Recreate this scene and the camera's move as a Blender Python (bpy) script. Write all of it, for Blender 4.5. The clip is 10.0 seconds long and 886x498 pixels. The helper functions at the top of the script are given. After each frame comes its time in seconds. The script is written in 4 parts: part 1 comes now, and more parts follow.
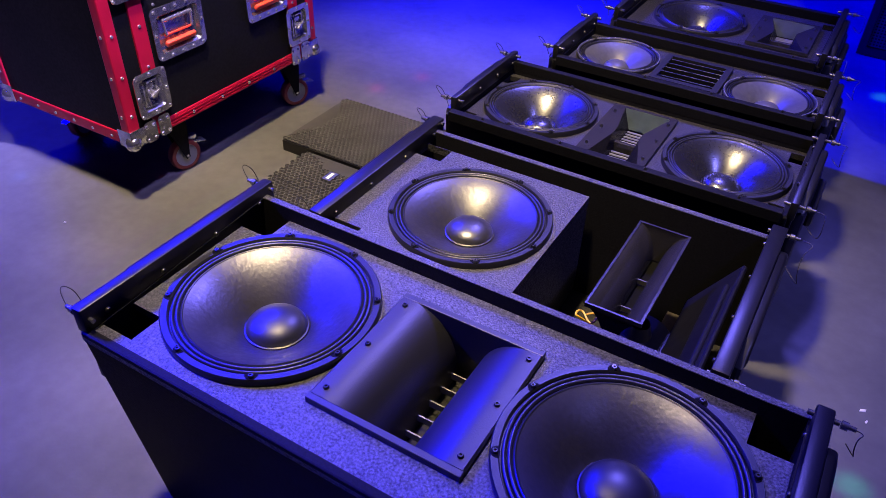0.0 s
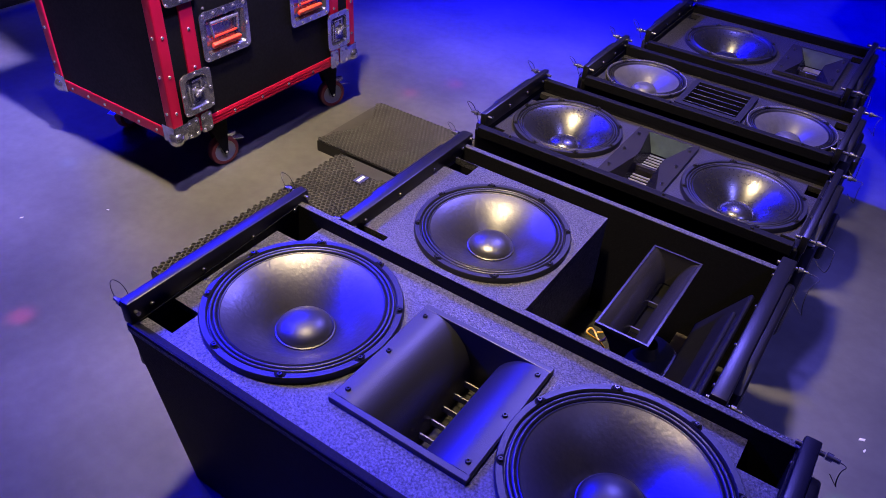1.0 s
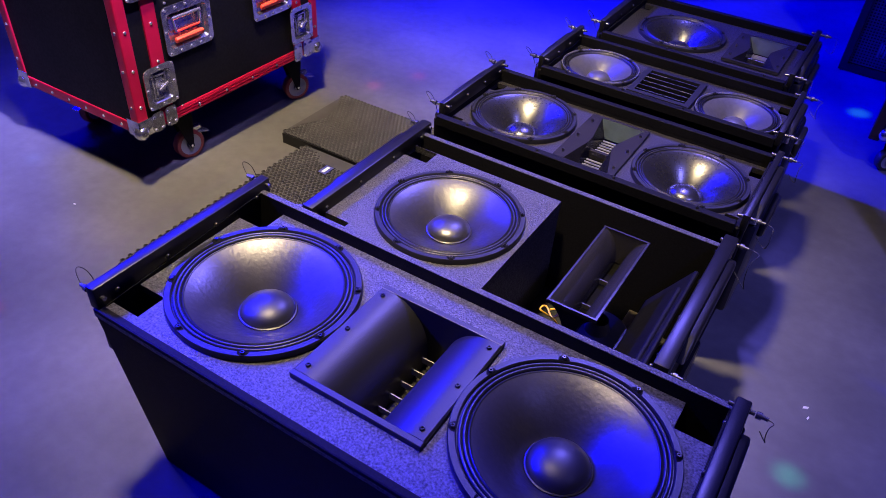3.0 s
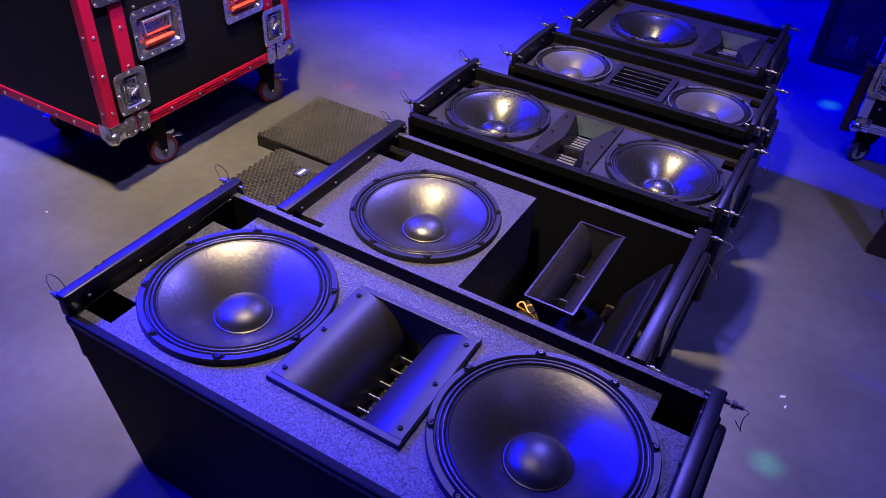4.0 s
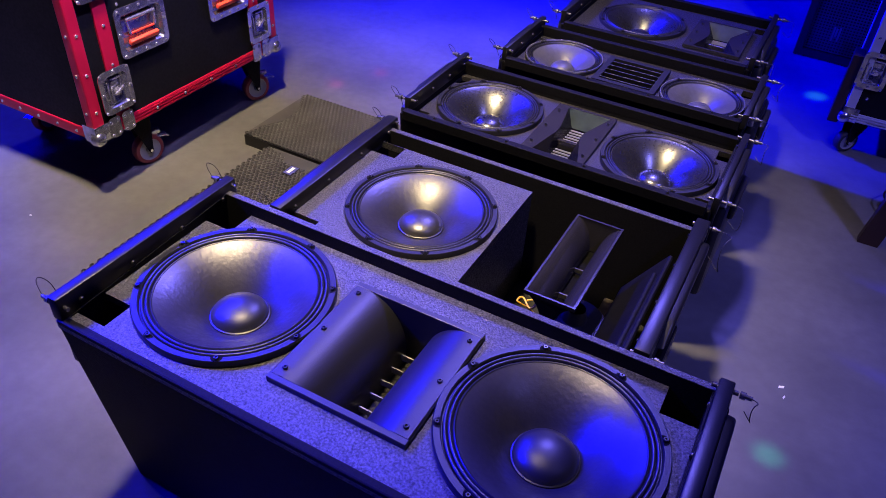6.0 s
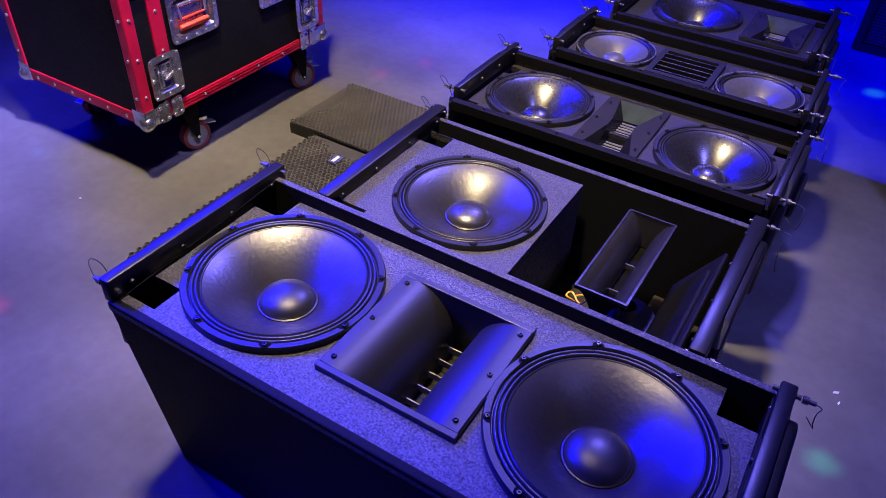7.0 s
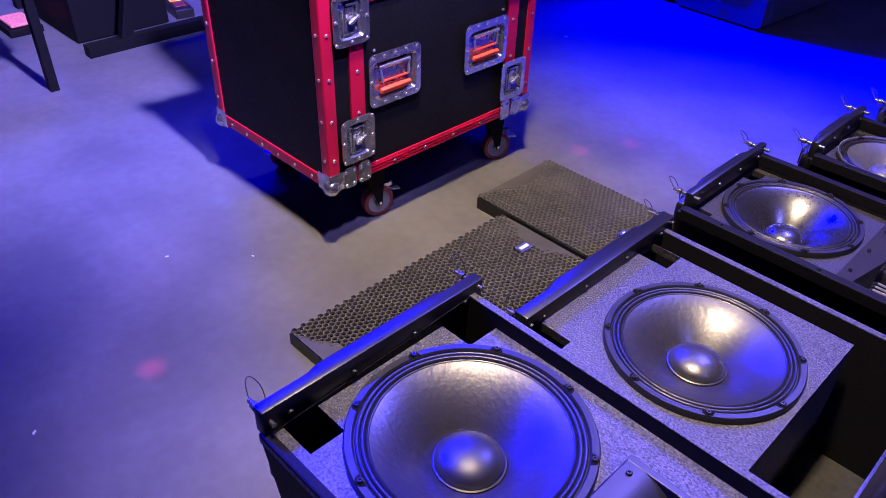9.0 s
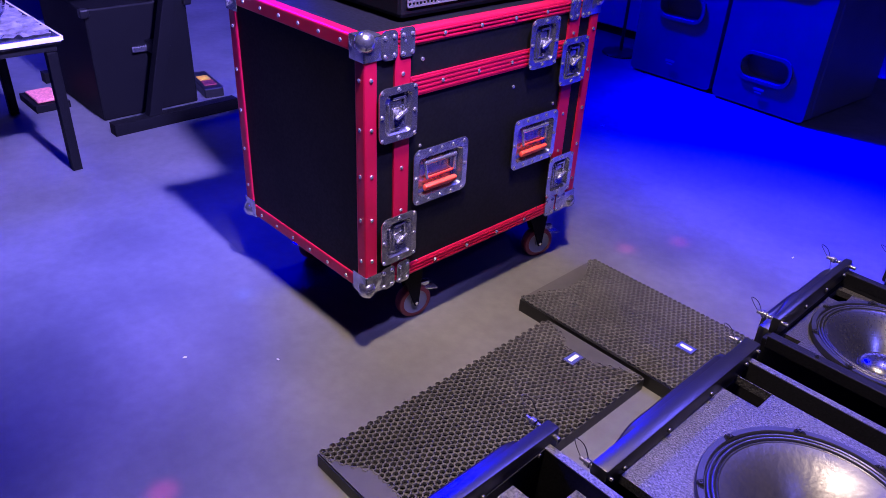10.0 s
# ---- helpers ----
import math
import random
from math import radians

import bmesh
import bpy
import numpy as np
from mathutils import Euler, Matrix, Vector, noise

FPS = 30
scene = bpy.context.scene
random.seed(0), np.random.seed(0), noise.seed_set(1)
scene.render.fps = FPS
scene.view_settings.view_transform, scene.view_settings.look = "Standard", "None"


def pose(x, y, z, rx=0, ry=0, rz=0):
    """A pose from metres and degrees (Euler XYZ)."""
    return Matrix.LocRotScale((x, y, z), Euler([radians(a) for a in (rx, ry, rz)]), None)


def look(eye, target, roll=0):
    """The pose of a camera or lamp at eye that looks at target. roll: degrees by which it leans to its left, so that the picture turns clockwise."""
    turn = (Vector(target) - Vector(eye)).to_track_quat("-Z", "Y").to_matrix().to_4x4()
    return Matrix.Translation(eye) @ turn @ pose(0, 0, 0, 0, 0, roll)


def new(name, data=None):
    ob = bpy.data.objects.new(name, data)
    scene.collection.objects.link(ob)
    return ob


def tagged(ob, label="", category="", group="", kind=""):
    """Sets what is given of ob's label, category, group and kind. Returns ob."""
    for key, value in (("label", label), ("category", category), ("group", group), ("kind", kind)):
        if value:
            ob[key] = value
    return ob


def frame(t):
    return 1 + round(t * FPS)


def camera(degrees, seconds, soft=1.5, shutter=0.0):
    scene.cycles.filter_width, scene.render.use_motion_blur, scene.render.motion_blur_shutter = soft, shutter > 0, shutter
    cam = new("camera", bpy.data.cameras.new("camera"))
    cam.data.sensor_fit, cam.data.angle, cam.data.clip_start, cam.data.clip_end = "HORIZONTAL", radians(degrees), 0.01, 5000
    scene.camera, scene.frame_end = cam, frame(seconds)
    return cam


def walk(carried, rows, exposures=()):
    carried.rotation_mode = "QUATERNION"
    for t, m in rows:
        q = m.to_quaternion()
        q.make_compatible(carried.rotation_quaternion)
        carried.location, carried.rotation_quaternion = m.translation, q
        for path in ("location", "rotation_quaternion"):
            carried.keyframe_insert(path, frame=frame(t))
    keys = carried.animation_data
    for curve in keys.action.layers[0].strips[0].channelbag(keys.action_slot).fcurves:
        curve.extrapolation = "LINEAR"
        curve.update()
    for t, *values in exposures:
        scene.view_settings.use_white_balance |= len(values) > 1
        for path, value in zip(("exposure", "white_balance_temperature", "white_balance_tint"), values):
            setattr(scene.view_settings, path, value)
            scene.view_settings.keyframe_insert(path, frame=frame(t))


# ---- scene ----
cam = camera(61.3, 10.0, 0.7)
PATH = [
    (0, (-0.032, -0.029, 1.403), (-0.816, 1.338, 0.17), 1.9),
    (0.5, (-0.03, -0.053, 1.457), (-0.847, 1.289, 0.22), 2.9),
    (1, (-0.008, -0.066, 1.488), (-0.84, 1.258, 0.241), 3.8),
    (1.5, (0.018, -0.087, 1.51), (-0.813, 1.23, 0.254), 4.0),
    (2, (0.046, -0.098, 1.518), (-0.77, 1.225, 0.26), 4.0),
    (2.5, (0.054, -0.1, 1.514), (-0.74, 1.238, 0.257), 4.1),
    (4, (0.072, -0.094, 1.507), (-0.66, 1.284, 0.256), 3.9),
    (4.5, (0.074, -0.092, 1.501), (-0.639, 1.3, 0.255), 3.6),
    (5, (0.075, -0.094, 1.491), (-0.622, 1.308, 0.246), 3.6),
    (5.5, (0.058, -0.096, 1.488), (-0.629, 1.309, 0.241), 3.8),
    (7, (0.005, -0.097, 1.464), (-0.761, 1.246, 0.195), 3.2),
    (7.5, (-0.024, -0.086, 1.441), (-0.865, 1.208, 0.168), 2.0),
    (8, (-0.078, -0.066, 1.413), (-1.001, 1.182, 0.151), 1.6),
    (8.5, (-0.165, 0.006, 1.395), (-1.194, 1.193, 0.158), 1.3),
    (9, (-0.287, 0.101, 1.397), (-1.415, 1.253, 0.213), 2.0),
    (9.5, (-0.381, 0.159, 1.375), (-1.574, 1.312, 0.258), 2.8),
    (10, (-0.497, 0.172, 1.377), (-1.722, 1.373, 0.349), 3.0),
]
walk(cam, [(t, look(eye, target, roll)) for t, eye, target, roll in PATH],
     # the camera's white balance drifts bluer as it turns to the case
     [(0, 0, 6500, 10), (8.2, 0.04, 6500, 10), (9.0, 0.15, 5850, 22), (9.6, 0.10, 5400, 33), (10, 0, 5400, 33)])

# ---- world and lamps ----
world = bpy.data.worlds.new("world")
scene.world = world
world.use_nodes = True
world.node_tree.nodes["Background"].inputs[0].default_value = (0.05, 0.04, 0.3, 1)
world.node_tree.nodes["Background"].inputs[1].default_value = 0.025


def lamp(name, kind, eye, target, power, colour, size=0.1, cone=60, blend=0.3):
    data = bpy.data.lights.new(name, kind)
    data.energy, data.color = power, colour
    if kind == "SPOT":
        data.shadow_soft_size, data.spot_size, data.spot_blend = size, radians(cone), blend
    elif kind == "AREA":
        data.size = size
    else:
        data.shadow_soft_size = size
    ob = new(name, data)
    ob.matrix_world = look(eye, target)
    return ob


lamp("warm_spot", "SPOT", (-1.0, 0.85, 3.85), (-1.14, 1.66, 0), 1360, (1.0, 0.76, 0.43), 0.14, 52, 1.0)
lamp("blue_wash_far", "SPOT", (-4.6, 3.5, 4.2), (-0.8, 4.3, 0), 14500, (0.0, 0.0, 1.0), 0.10, 50, 1.0)
lamp("blue_wash_side", "SPOT", (-4.2, 3.3, 4.0), (-0.30, 1.3, 0.5), 2500, (0.0, 0.0, 1.0), 0.14, 34, 0.9)
lamp("blue_spot_near", "SPOT", (-3.8, 0.1, 3.2), (-0.66, 0.44, 0.53), 5000, (0.0, 0.0, 1.0), 0.20, 15, 0.8)
lamp("violet_wash", "SPOT", (-0.3, 1.12, 3.6), (-4.1, 1.35, 0), 4200, (0.46, 0.375, 1.0), 0.10, 50, 1.0)
lamp("violet_fill", "SPOT", (-4.0, 0.8, 4.1), (-3.2, 0.9, 0), 120, (0.36, 0.30, 1.0), 0.2, 84, 1.0)
# added fill to brighten the right floor, silver-edged case and monitor
lamp("blue_fill_right", "SPOT", (1.9, 0.7, 4.0), (0.45, 2.7, 0.3), 620, (0.22, 0.20, 1.0), 0.15, 62, 1.0)
lamp("blue_back", "SPOT", (-0.9, 3.9, 4.2), (-0.2, 1.0, 0.5), 1150, (0.17, 0.14, 1.0), 0.12, 44, 1.0)
# invented lamp that lifts the dark table and stand corner with blue
lamp("blue_fill_left", "SPOT", (-1.8, -1.5, 4.0), (-4.4, 1.7, 0.3), 350, (0.0, 0.0, 1.0), 0.2, 50, 0.8)
# added broad fill that lends blue to floor and shadows, no seen source
lamp("blue_fill_area", "AREA", (-5.7, 2.2, 3.8), (-1.5, 1.4, 0), 400, (0.0, 0.0, 1.0), 2.0)
# beams of a small effect lamp on the ceiling
for beam, (bx_, by_), bcol in (("pink", (-1.75, 0.55), (1, 0.05, 0.25)), ("pink", (-1.62, 2.51), (1, 0.05, 0.25)), ("pink", (-1.72, 2.31), (1, 0.05, 0.3)),
                               ("green", (0.27, 1.29), (0.05, 0.8, 0.5)), ("blue", (-2.33, 1.09), (0.1, 0.2, 1)), ("green", (0.11, 3.44), (0.05, 0.7, 0.6))):
    lamp("effect_beam_" + beam, "SPOT", (-1.5, 1.2, 4.2), (bx_, by_, 0), 1500, bcol, 0.02, 0.95, 0.6)


# ---- materials ----
def material(name, colour, rough=0.5, metal=0.0, grain=0.0, grain_scale=200.0, stain=0.0, stain_scale=4.0,
             bump=0.0, bump_scale=200.0, spec=0.5, coat=0.0, rings=0.0):
    m = bpy.data.materials.new(name)
    m.use_nodes = True
    n, l = m.node_tree.nodes, m.node_tree.links
    b = n["Principled BSDF"]
    b.inputs["Base Color"].default_value = (*colour, 1)
    b.inputs["Roughness"].default_value = rough
    b.inputs["Metallic"].default_value = metal
    b.inputs["Specular IOR Level"].default_value = spec
    b.inputs["Coat Weight"].default_value = coat
    b.inputs["Coat Roughness"].default_value = 0.22
    tc = n.new("ShaderNodeTexCoord")
    value = None
    for amount, scale, detail in ((grain, grain_scale, 2), (stain, stain_scale, 6)):
        if amount:
            t = n.new("ShaderNodeTexNoise")
            t.inputs["Scale"].default_value = scale
            t.inputs["Detail"].default_value = detail
            l.new(tc.outputs["Object"], t.inputs["Vector"])
            r = n.new("ShaderNodeMapRange")
            r.inputs["From Min"].default_value, r.inputs["From Max"].default_value = 0.3, 0.7
            r.inputs["To Min"].default_value, r.inputs["To Max"].default_value = 1 - amount, 1 + amount
            l.new(t.outputs["Fac"], r.inputs["Value"])
            if value is None:
                value = r.outputs["Result"]
            else:
                mul = n.new("ShaderNodeMath")
                mul.operation = "MULTIPLY"
                l.new(value, mul.inputs[0])
                l.new(r.outputs["Result"], mul.inputs[1])
                value = mul.outputs[0]
    if value is not None:
        v = n.new("ShaderNodeVectorMath")
        v.operation = "SCALE"
        v.inputs[0].default_value = colour
        l.new(value, v.inputs["Scale"])
        l.new(v.outputs["Vector"], b.inputs["Base Color"])
        rr = n.new("ShaderNodeMath")
        rr.operation = "MULTIPLY_ADD"
        rr.inputs[1].default_value, rr.inputs[2].default_value = -0.12, rough + 0.12
        l.new(value, rr.inputs[0])
        l.new(rr.outputs[0], b.inputs["Roughness"])
    if bump:
        t = n.new("ShaderNodeTexNoise")
        t.inputs["Scale"].default_value = bump_scale
        t.inputs["Detail"].default_value = 3
        l.new(tc.outputs["Object"], t.inputs["Vector"])
        bn = n.new("ShaderNodeBump")
        bn.inputs["Strength"].default_value = bump
        bn.inputs["Distance"].default_value = 0.002
        l.new(t.outputs["Fac"], bn.inputs["Height"])
        l.new(bn.outputs["Normal"], b.inputs["Normal"])
    if rings:
        w = n.new("ShaderNodeTexWave")
        w.wave_type, w.rings_direction = "RINGS", "Z"
        w.inputs["Scale"].default_value, w.inputs["Distortion"].default_value = 70, 1.5
        w.inputs["Detail"].default_value, w.inputs["Detail Scale"].default_value = 3, 1.2
        l.new(tc.outputs["Object"], w.inputs["Vector"])
        bn2 = n.new("ShaderNodeBump")
        bn2.inputs["Strength"].default_value, bn2.inputs["Distance"].default_value = rings, 0.001
        l.new(w.outputs["Fac"], bn2.inputs["Height"])
        if bump:
            l.new(bn.outputs["Normal"], bn2.inputs["Normal"])
        l.new(bn2.outputs["Normal"], b.inputs["Normal"])
    return m


M_FLOOR = material("polished_concrete", (0.10, 0.10, 0.102), 0.5, grain=0.08, grain_scale=26, stain=0.32, stain_scale=2.3, bump=0.10, bump_scale=110)
M_WALL = material("dark_wall_paint", (0.13, 0.13, 0.14), 0.8, stain=0.2, stain_scale=1.0, bump=0.1, bump_scale=80)
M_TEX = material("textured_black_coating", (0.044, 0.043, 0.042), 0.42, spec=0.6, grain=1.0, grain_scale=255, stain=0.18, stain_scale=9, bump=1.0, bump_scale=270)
M_TEX_DARK = material("fine_black_coating", (0.019, 0.018, 0.018), 0.48, spec=0.5, grain=0.7, grain_scale=260, stain=0.2, bump=0.8, bump_scale=260)
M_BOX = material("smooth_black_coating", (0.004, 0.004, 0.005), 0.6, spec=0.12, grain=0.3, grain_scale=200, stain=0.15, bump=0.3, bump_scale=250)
M_INNER = material("dark_plywood_inside", (0.012, 0.011, 0.010), 0.8, grain=0.3, grain_scale=60)
# near-black colour that holds the shade inside notches and throats
M_RECESS_SHADE = material("painted_recess_shade", (0.002, 0.002, 0.002), 0.8, spec=0.1)
M_STEEL = material("black_painted_steel", (0.007, 0.007, 0.008), 0.36, spec=0.42, stain=0.3, stain_scale=20, bump=0.08, bump_scale=300)
M_PLASTIC = material("satin_black_plastic", (0.012, 0.012, 0.013), 0.42, spec=0.65, stain=0.1, stain_scale=12, bump=0.12, bump_scale=500)
M_HORN = material("moulded_horn_plastic", (0.018, 0.017, 0.019), 0.23, spec=0.7, stain=0.25, stain_scale=14, bump=0.1, bump_scale=200)
# pale greenish reflection on the horn ends, put into the colour
M_END_SHEEN = material("painted_horn_sheen", (0.075, 0.105, 0.098), 0.33, spec=0.25, stain=0.3, stain_scale=18)
M_GREY = material("dark_grey_plastic", (0.06, 0.06, 0.062), 0.4, stain=0.2, stain_scale=20)
M_PIN = material("dull_zinc", (0.30, 0.30, 0.32), 0.26, 0.9, stain=0.2, stain_scale=60)
M_FRAME = material("cast_driver_frame", (0.012, 0.012, 0.013), 0.40, spec=0.5, grain=0.2, grain_scale=300, bump=0.15, bump_scale=350)
M_RUBBER = material("surround_rubber", (0.012, 0.012, 0.013), 0.36, spec=0.6, stain=0.2, stain_scale=30)
M_FRAME_DULL = material("dull_driver_frame", (0.008, 0.008, 0.009), 0.45, spec=0.45, grain=0.2, grain_scale=300, bump=0.15, bump_scale=350)
M_RUBBER_DULL = material("dull_surround_rubber", (0.010, 0.010, 0.011), 0.45, spec=0.5, stain=0.2, stain_scale=30)
M_CONE = material("paper_cone", (0.018, 0.017, 0.016), 0.37, spec=0.85, grain=0.3, grain_scale=120, stain=0.25, stain_scale=16, bump=0.27, bump_scale=100)
M_CONE_SHINY = material("shiny_cone", (0.010, 0.010, 0.011), 0.29, rings=0.045, spec=1.0, grain=0.3, grain_scale=120, stain=0.15, stain_scale=14, bump=0.06, bump_scale=90)
M_CONE_GREY = material("grey_cone", (0.052, 0.051, 0.053), 0.42, grain=0.15, grain_scale=90, stain=0.15, stain_scale=12, bump=0.15, bump_scale=90)
M_CAP = material("dust_cap", (0.012, 0.012, 0.012), 0.40, spec=0.55, stain=0.25, stain_scale=25)
M_CHROME = material("zinc_plate", (0.80, 0.80, 0.82), 0.25, 0.92, stain=0.2, stain_scale=40, bump=0.3, bump_scale=45)
M_ZINC = material("worn_zinc_plate", (0.56, 0.56, 0.58), 0.2, 0.95, stain=0.3, stain_scale=30, bump=0.5, bump_scale=45)
M_SCREW = material("black_screw", (0.06, 0.06, 0.062), 0.3, 0.8)
M_FIN = material("grey_fin", (0.28, 0.28, 0.29), 0.4)
M_RED = material("red_anodised_edge", (0.47, 0.006, 0.040), 0.35, 0.25, stain=0.12, stain_scale=9)
M_LAM = material("black_laminate", (0.005, 0.005, 0.006), 0.55, spec=0.15, grain=0.3, grain_scale=120, stain=0.2, stain_scale=6)
M_ORANGE = material("orange_grip", (0.95, 0.075, 0.03), 0.5, stain=0.1, stain_scale=30)
M_ALU = material("aluminium_edge", (0.55, 0.55, 0.58), 0.42, 0.4, stain=0.1, stain_scale=15)
M_GRILLE = material("grille_paint", (0.088, 0.086, 0.090), 0.55, spec=0.35, stain=0.2, stain_scale=8)
M_GPLATE = material("grille_end_paint", (0.055, 0.054, 0.058), 0.45, spec=0.4, stain=0.2, stain_scale=10)
M_FOAM = material("grille_foam", (0.018, 0.018, 0.018), 0.95)
M_TYRE = material("red_caster_tyre", (0.16, 0.02, 0.025), 0.5)
M_TYRE_D = material("dark_caster_tyre", (0.02, 0.02, 0.02), 0.5)
M_HUB = material("grey_wheel_hub", (0.2, 0.2, 0.21), 0.4)
M_WHITE = material("white_print", (0.75, 0.75, 0.78), 0.5)
M_BLUEBADGE = material("badge_blue", (0.05, 0.06, 0.25), 0.3)
M_YELLOW = material("yellow_wire", (0.85, 0.50, 0.02), 0.45)
M_CABLE = material("black_cable", (0.012, 0.012, 0.013), 0.5)
M_PLY = material("raw_plywood", (0.06, 0.045, 0.03), 0.7, grain=0.2, grain_scale=60, stain=0.2, stain_scale=10)
M_WOOD = material("dark_brown_wood", (0.028, 0.012, 0.010), 0.5, stain=0.25, stain_scale=10)


# ---- mesh tools ----
def part(name, bm, mat, parent=None, label="", smooth=False):
    me = bpy.data.meshes.new(name)
    bmesh.ops.recalc_face_normals(bm, faces=bm.faces)
    if smooth:
        for f in bm.faces:
            f.smooth = True
        for e in bm.edges:
            if len(e.link_faces) == 2 and e.calc_face_angle(0) > 0.7:
                e.smooth = False
    bm.to_mesh(me)
    bm.free()
    me.materials.append(mat)
    ob = new(name, me)
    if parent is not None:
        ob.parent = parent
    if label:
        ob["label"] = label
    return ob


def again(ob, parent, x=0, y=0, z=0, rx=0, ry=0, rz=0):
    """Another part that shares ob's mesh."""
    o = new(ob.name.split(".")[0], ob.data)
    o.parent = parent
    o.matrix_basis = pose(x, y, z, rx, ry, rz)
    return o


def thing(name, x, y, z, label, category, group="", rz=0):
    ob = new(name)
    ob.matrix_world = pose(x, y, z, 0, 0, rz)
    return tagged(ob, label, category, group)


def box(bm, x0, x1, y0, y1, z0, z1, bevel=0.0, m=None):
    r = bmesh.ops.create_cube(bm, size=1)
    vs = r["verts"]
    for v in vs:
        v.co = Vector((x0 + (v.co.x + 0.5) * (x1 - x0), y0 + (v.co.y + 0.5) * (y1 - y0), z0 + (v.co.z + 0.5) * (z1 - z0)))
    if m is not None:
        bmesh.ops.transform(bm, matrix=m, verts=vs)
    if bevel:
        es = list({e for v in vs for e in v.link_edges})
        bmesh.ops.bevel(bm, geom=es, offset=bevel, segments=2, affect="EDGES", profile=0.5)


def boxes(*rows, bevel=0.002):
    bm = bmesh.new()
    for r in rows:
        box(bm, *r, bevel=bevel)
    return bm


def tube(bm, a, b, r, n=12, r2=None):
    a, b = Vector(a), Vector(b)
    d = b - a
    m = Matrix.Translation((a + b) / 2) @ d.to_track_quat("Z", "Y").to_matrix().to_4x4()
    bmesh.ops.create_cone(bm, cap_ends=True, segments=n, radius1=r, radius2=r if r2 is None else r2, depth=d.length, matrix=m)


def lathe(profile, n=48, m=None):
    """Turn (radius, height) rows about z."""
    bm = bmesh.new()
    rings = []
    for r, z in profile:
        if r < 1e-6:
            rings.append([bm.verts.new((0, 0, z))])
        else:
            rings.append([bm.verts.new((r * math.cos(2 * math.pi * i / n), r * math.sin(2 * math.pi * i / n), z)) for i in range(n)])
    for a, b in zip(rings, rings[1:]):
        for i in range(n):
            j = (i + 1) % n
            if len(a) == 1:
                bm.faces.new((a[0], b[i], b[j]))
            elif len(b) == 1:
                bm.faces.new((a[i], a[j], b[0]))
            else:
                bm.faces.new((a[i], a[j], b[j], b[i]))
    if m is not None:
        bmesh.ops.transform(bm, matrix=m, verts=bm.verts)
    return bm


def circle(x, y, r, n=48):
    return [(x + r * math.cos(2 * math.pi * i / n), y + r * math.sin(2 * math.pi * i / n)) for i in range(n)]


def rect(x0, x1, y0, y1):
    return [(x0, y0), (x1, y0), (x1, y1), (x0, y1)]


def plate(loops, z0, z1):
    """A flat plate whose first loop is its outline and the others its holes."""
    bm = bmesh.new()
    edges = []
    for loop in loops:
        vs = [bm.verts.new((x, y, z1)) for x, y in loop]
        edges += [bm.edges.new((a, b)) for a, b in zip(vs, vs[1:] + vs[:1])]
    bmesh.ops.triangle_fill(bm, edges=edges, use_beauty=True)
    r = bmesh.ops.extrude_face_region(bm, geom=bm.faces[:])
    for v in r["geom"]:
        if isinstance(v, bmesh.types.BMVert):
            v.co.z = z0
    return bm


def rounded_loop(x0, x1, y0, y1, r, n=6):
    out = []
    for cx, cy, a0 in ((x1 - r, y1 - r, 0), (x0 + r, y1 - r, 90), (x0 + r, y0 + r, 180), (x1 - r, y0 + r, 270)):
        out += [(cx + r * math.cos(radians(a0 + 90 * k / n)), cy + r * math.sin(radians(a0 + 90 * k / n))) for k in range(n + 1)]
    return out


def wire(name, points, radius, mat, parent, label=""):
    cu = bpy.data.curves.new(name, "CURVE")
    cu.dimensions, cu.bevel_depth, cu.bevel_resolution, cu.resolution_u = "3D", radius, 2, 6
    sp = cu.splines.new("NURBS")
    sp.points.add(len(points) - 1)
    for p, q in zip(sp.points, points):
        p.co = (*q, 1)
    sp.use_endpoint_u, sp.order_u = True, 3
    tmp = bpy.data.objects.new(name, cu)
    scene.collection.objects.link(tmp)
    me = bpy.data.meshes.new_from_object(tmp.evaluated_get(bpy.context.evaluated_depsgraph_get()))
    bpy.data.objects.remove(tmp)
    me.materials.clear()
    me.materials.append(mat)
    for f in me.polygons:
        f.use_smooth = True
    ob = new(name, me)
    ob.parent = parent
    if label:
        ob["label"] = label
    return ob


# ---- setting ----
def slab(name, x0, x1, y0, y1, z0, z1, mat, label, category):
    bm = bmesh.new()
    box(bm, x0, x1, y0, y1, z0, z1)
    return tagged(part(name, bm, mat), label, category, kind="structure")


slab("floor", -6.2, 3.7, -3.7, 7.2, -0.1, 0, M_FLOOR, "grey polished concrete floor with faint stains", "floor")
slab("wall_north", -6.2, 3.7, 7.0, 7.2, 0, 4.4, M_WALL, "dark painted wall of a dim showroom", "wall")
slab("wall_south", -6.2, 3.7, -3.7, -3.5, 0, 4.4, M_WALL, "dark painted wall of a dim showroom", "wall")
slab("wall_west", -6.2, -6.0, -3.5, 7.0, 0, 4.4, M_WALL, "dark painted wall of a dim showroom", "wall")
slab("wall_east", 3.5, 3.7, -3.5, 7.0, 0, 4.4, M_WALL, "dark painted wall of a dim showroom", "wall")
slab("ceiling", -6.2, 3.7, -3.7, 7.2, 4.4, 4.5, M_WALL, "black ceiling above the lamps", "ceiling")


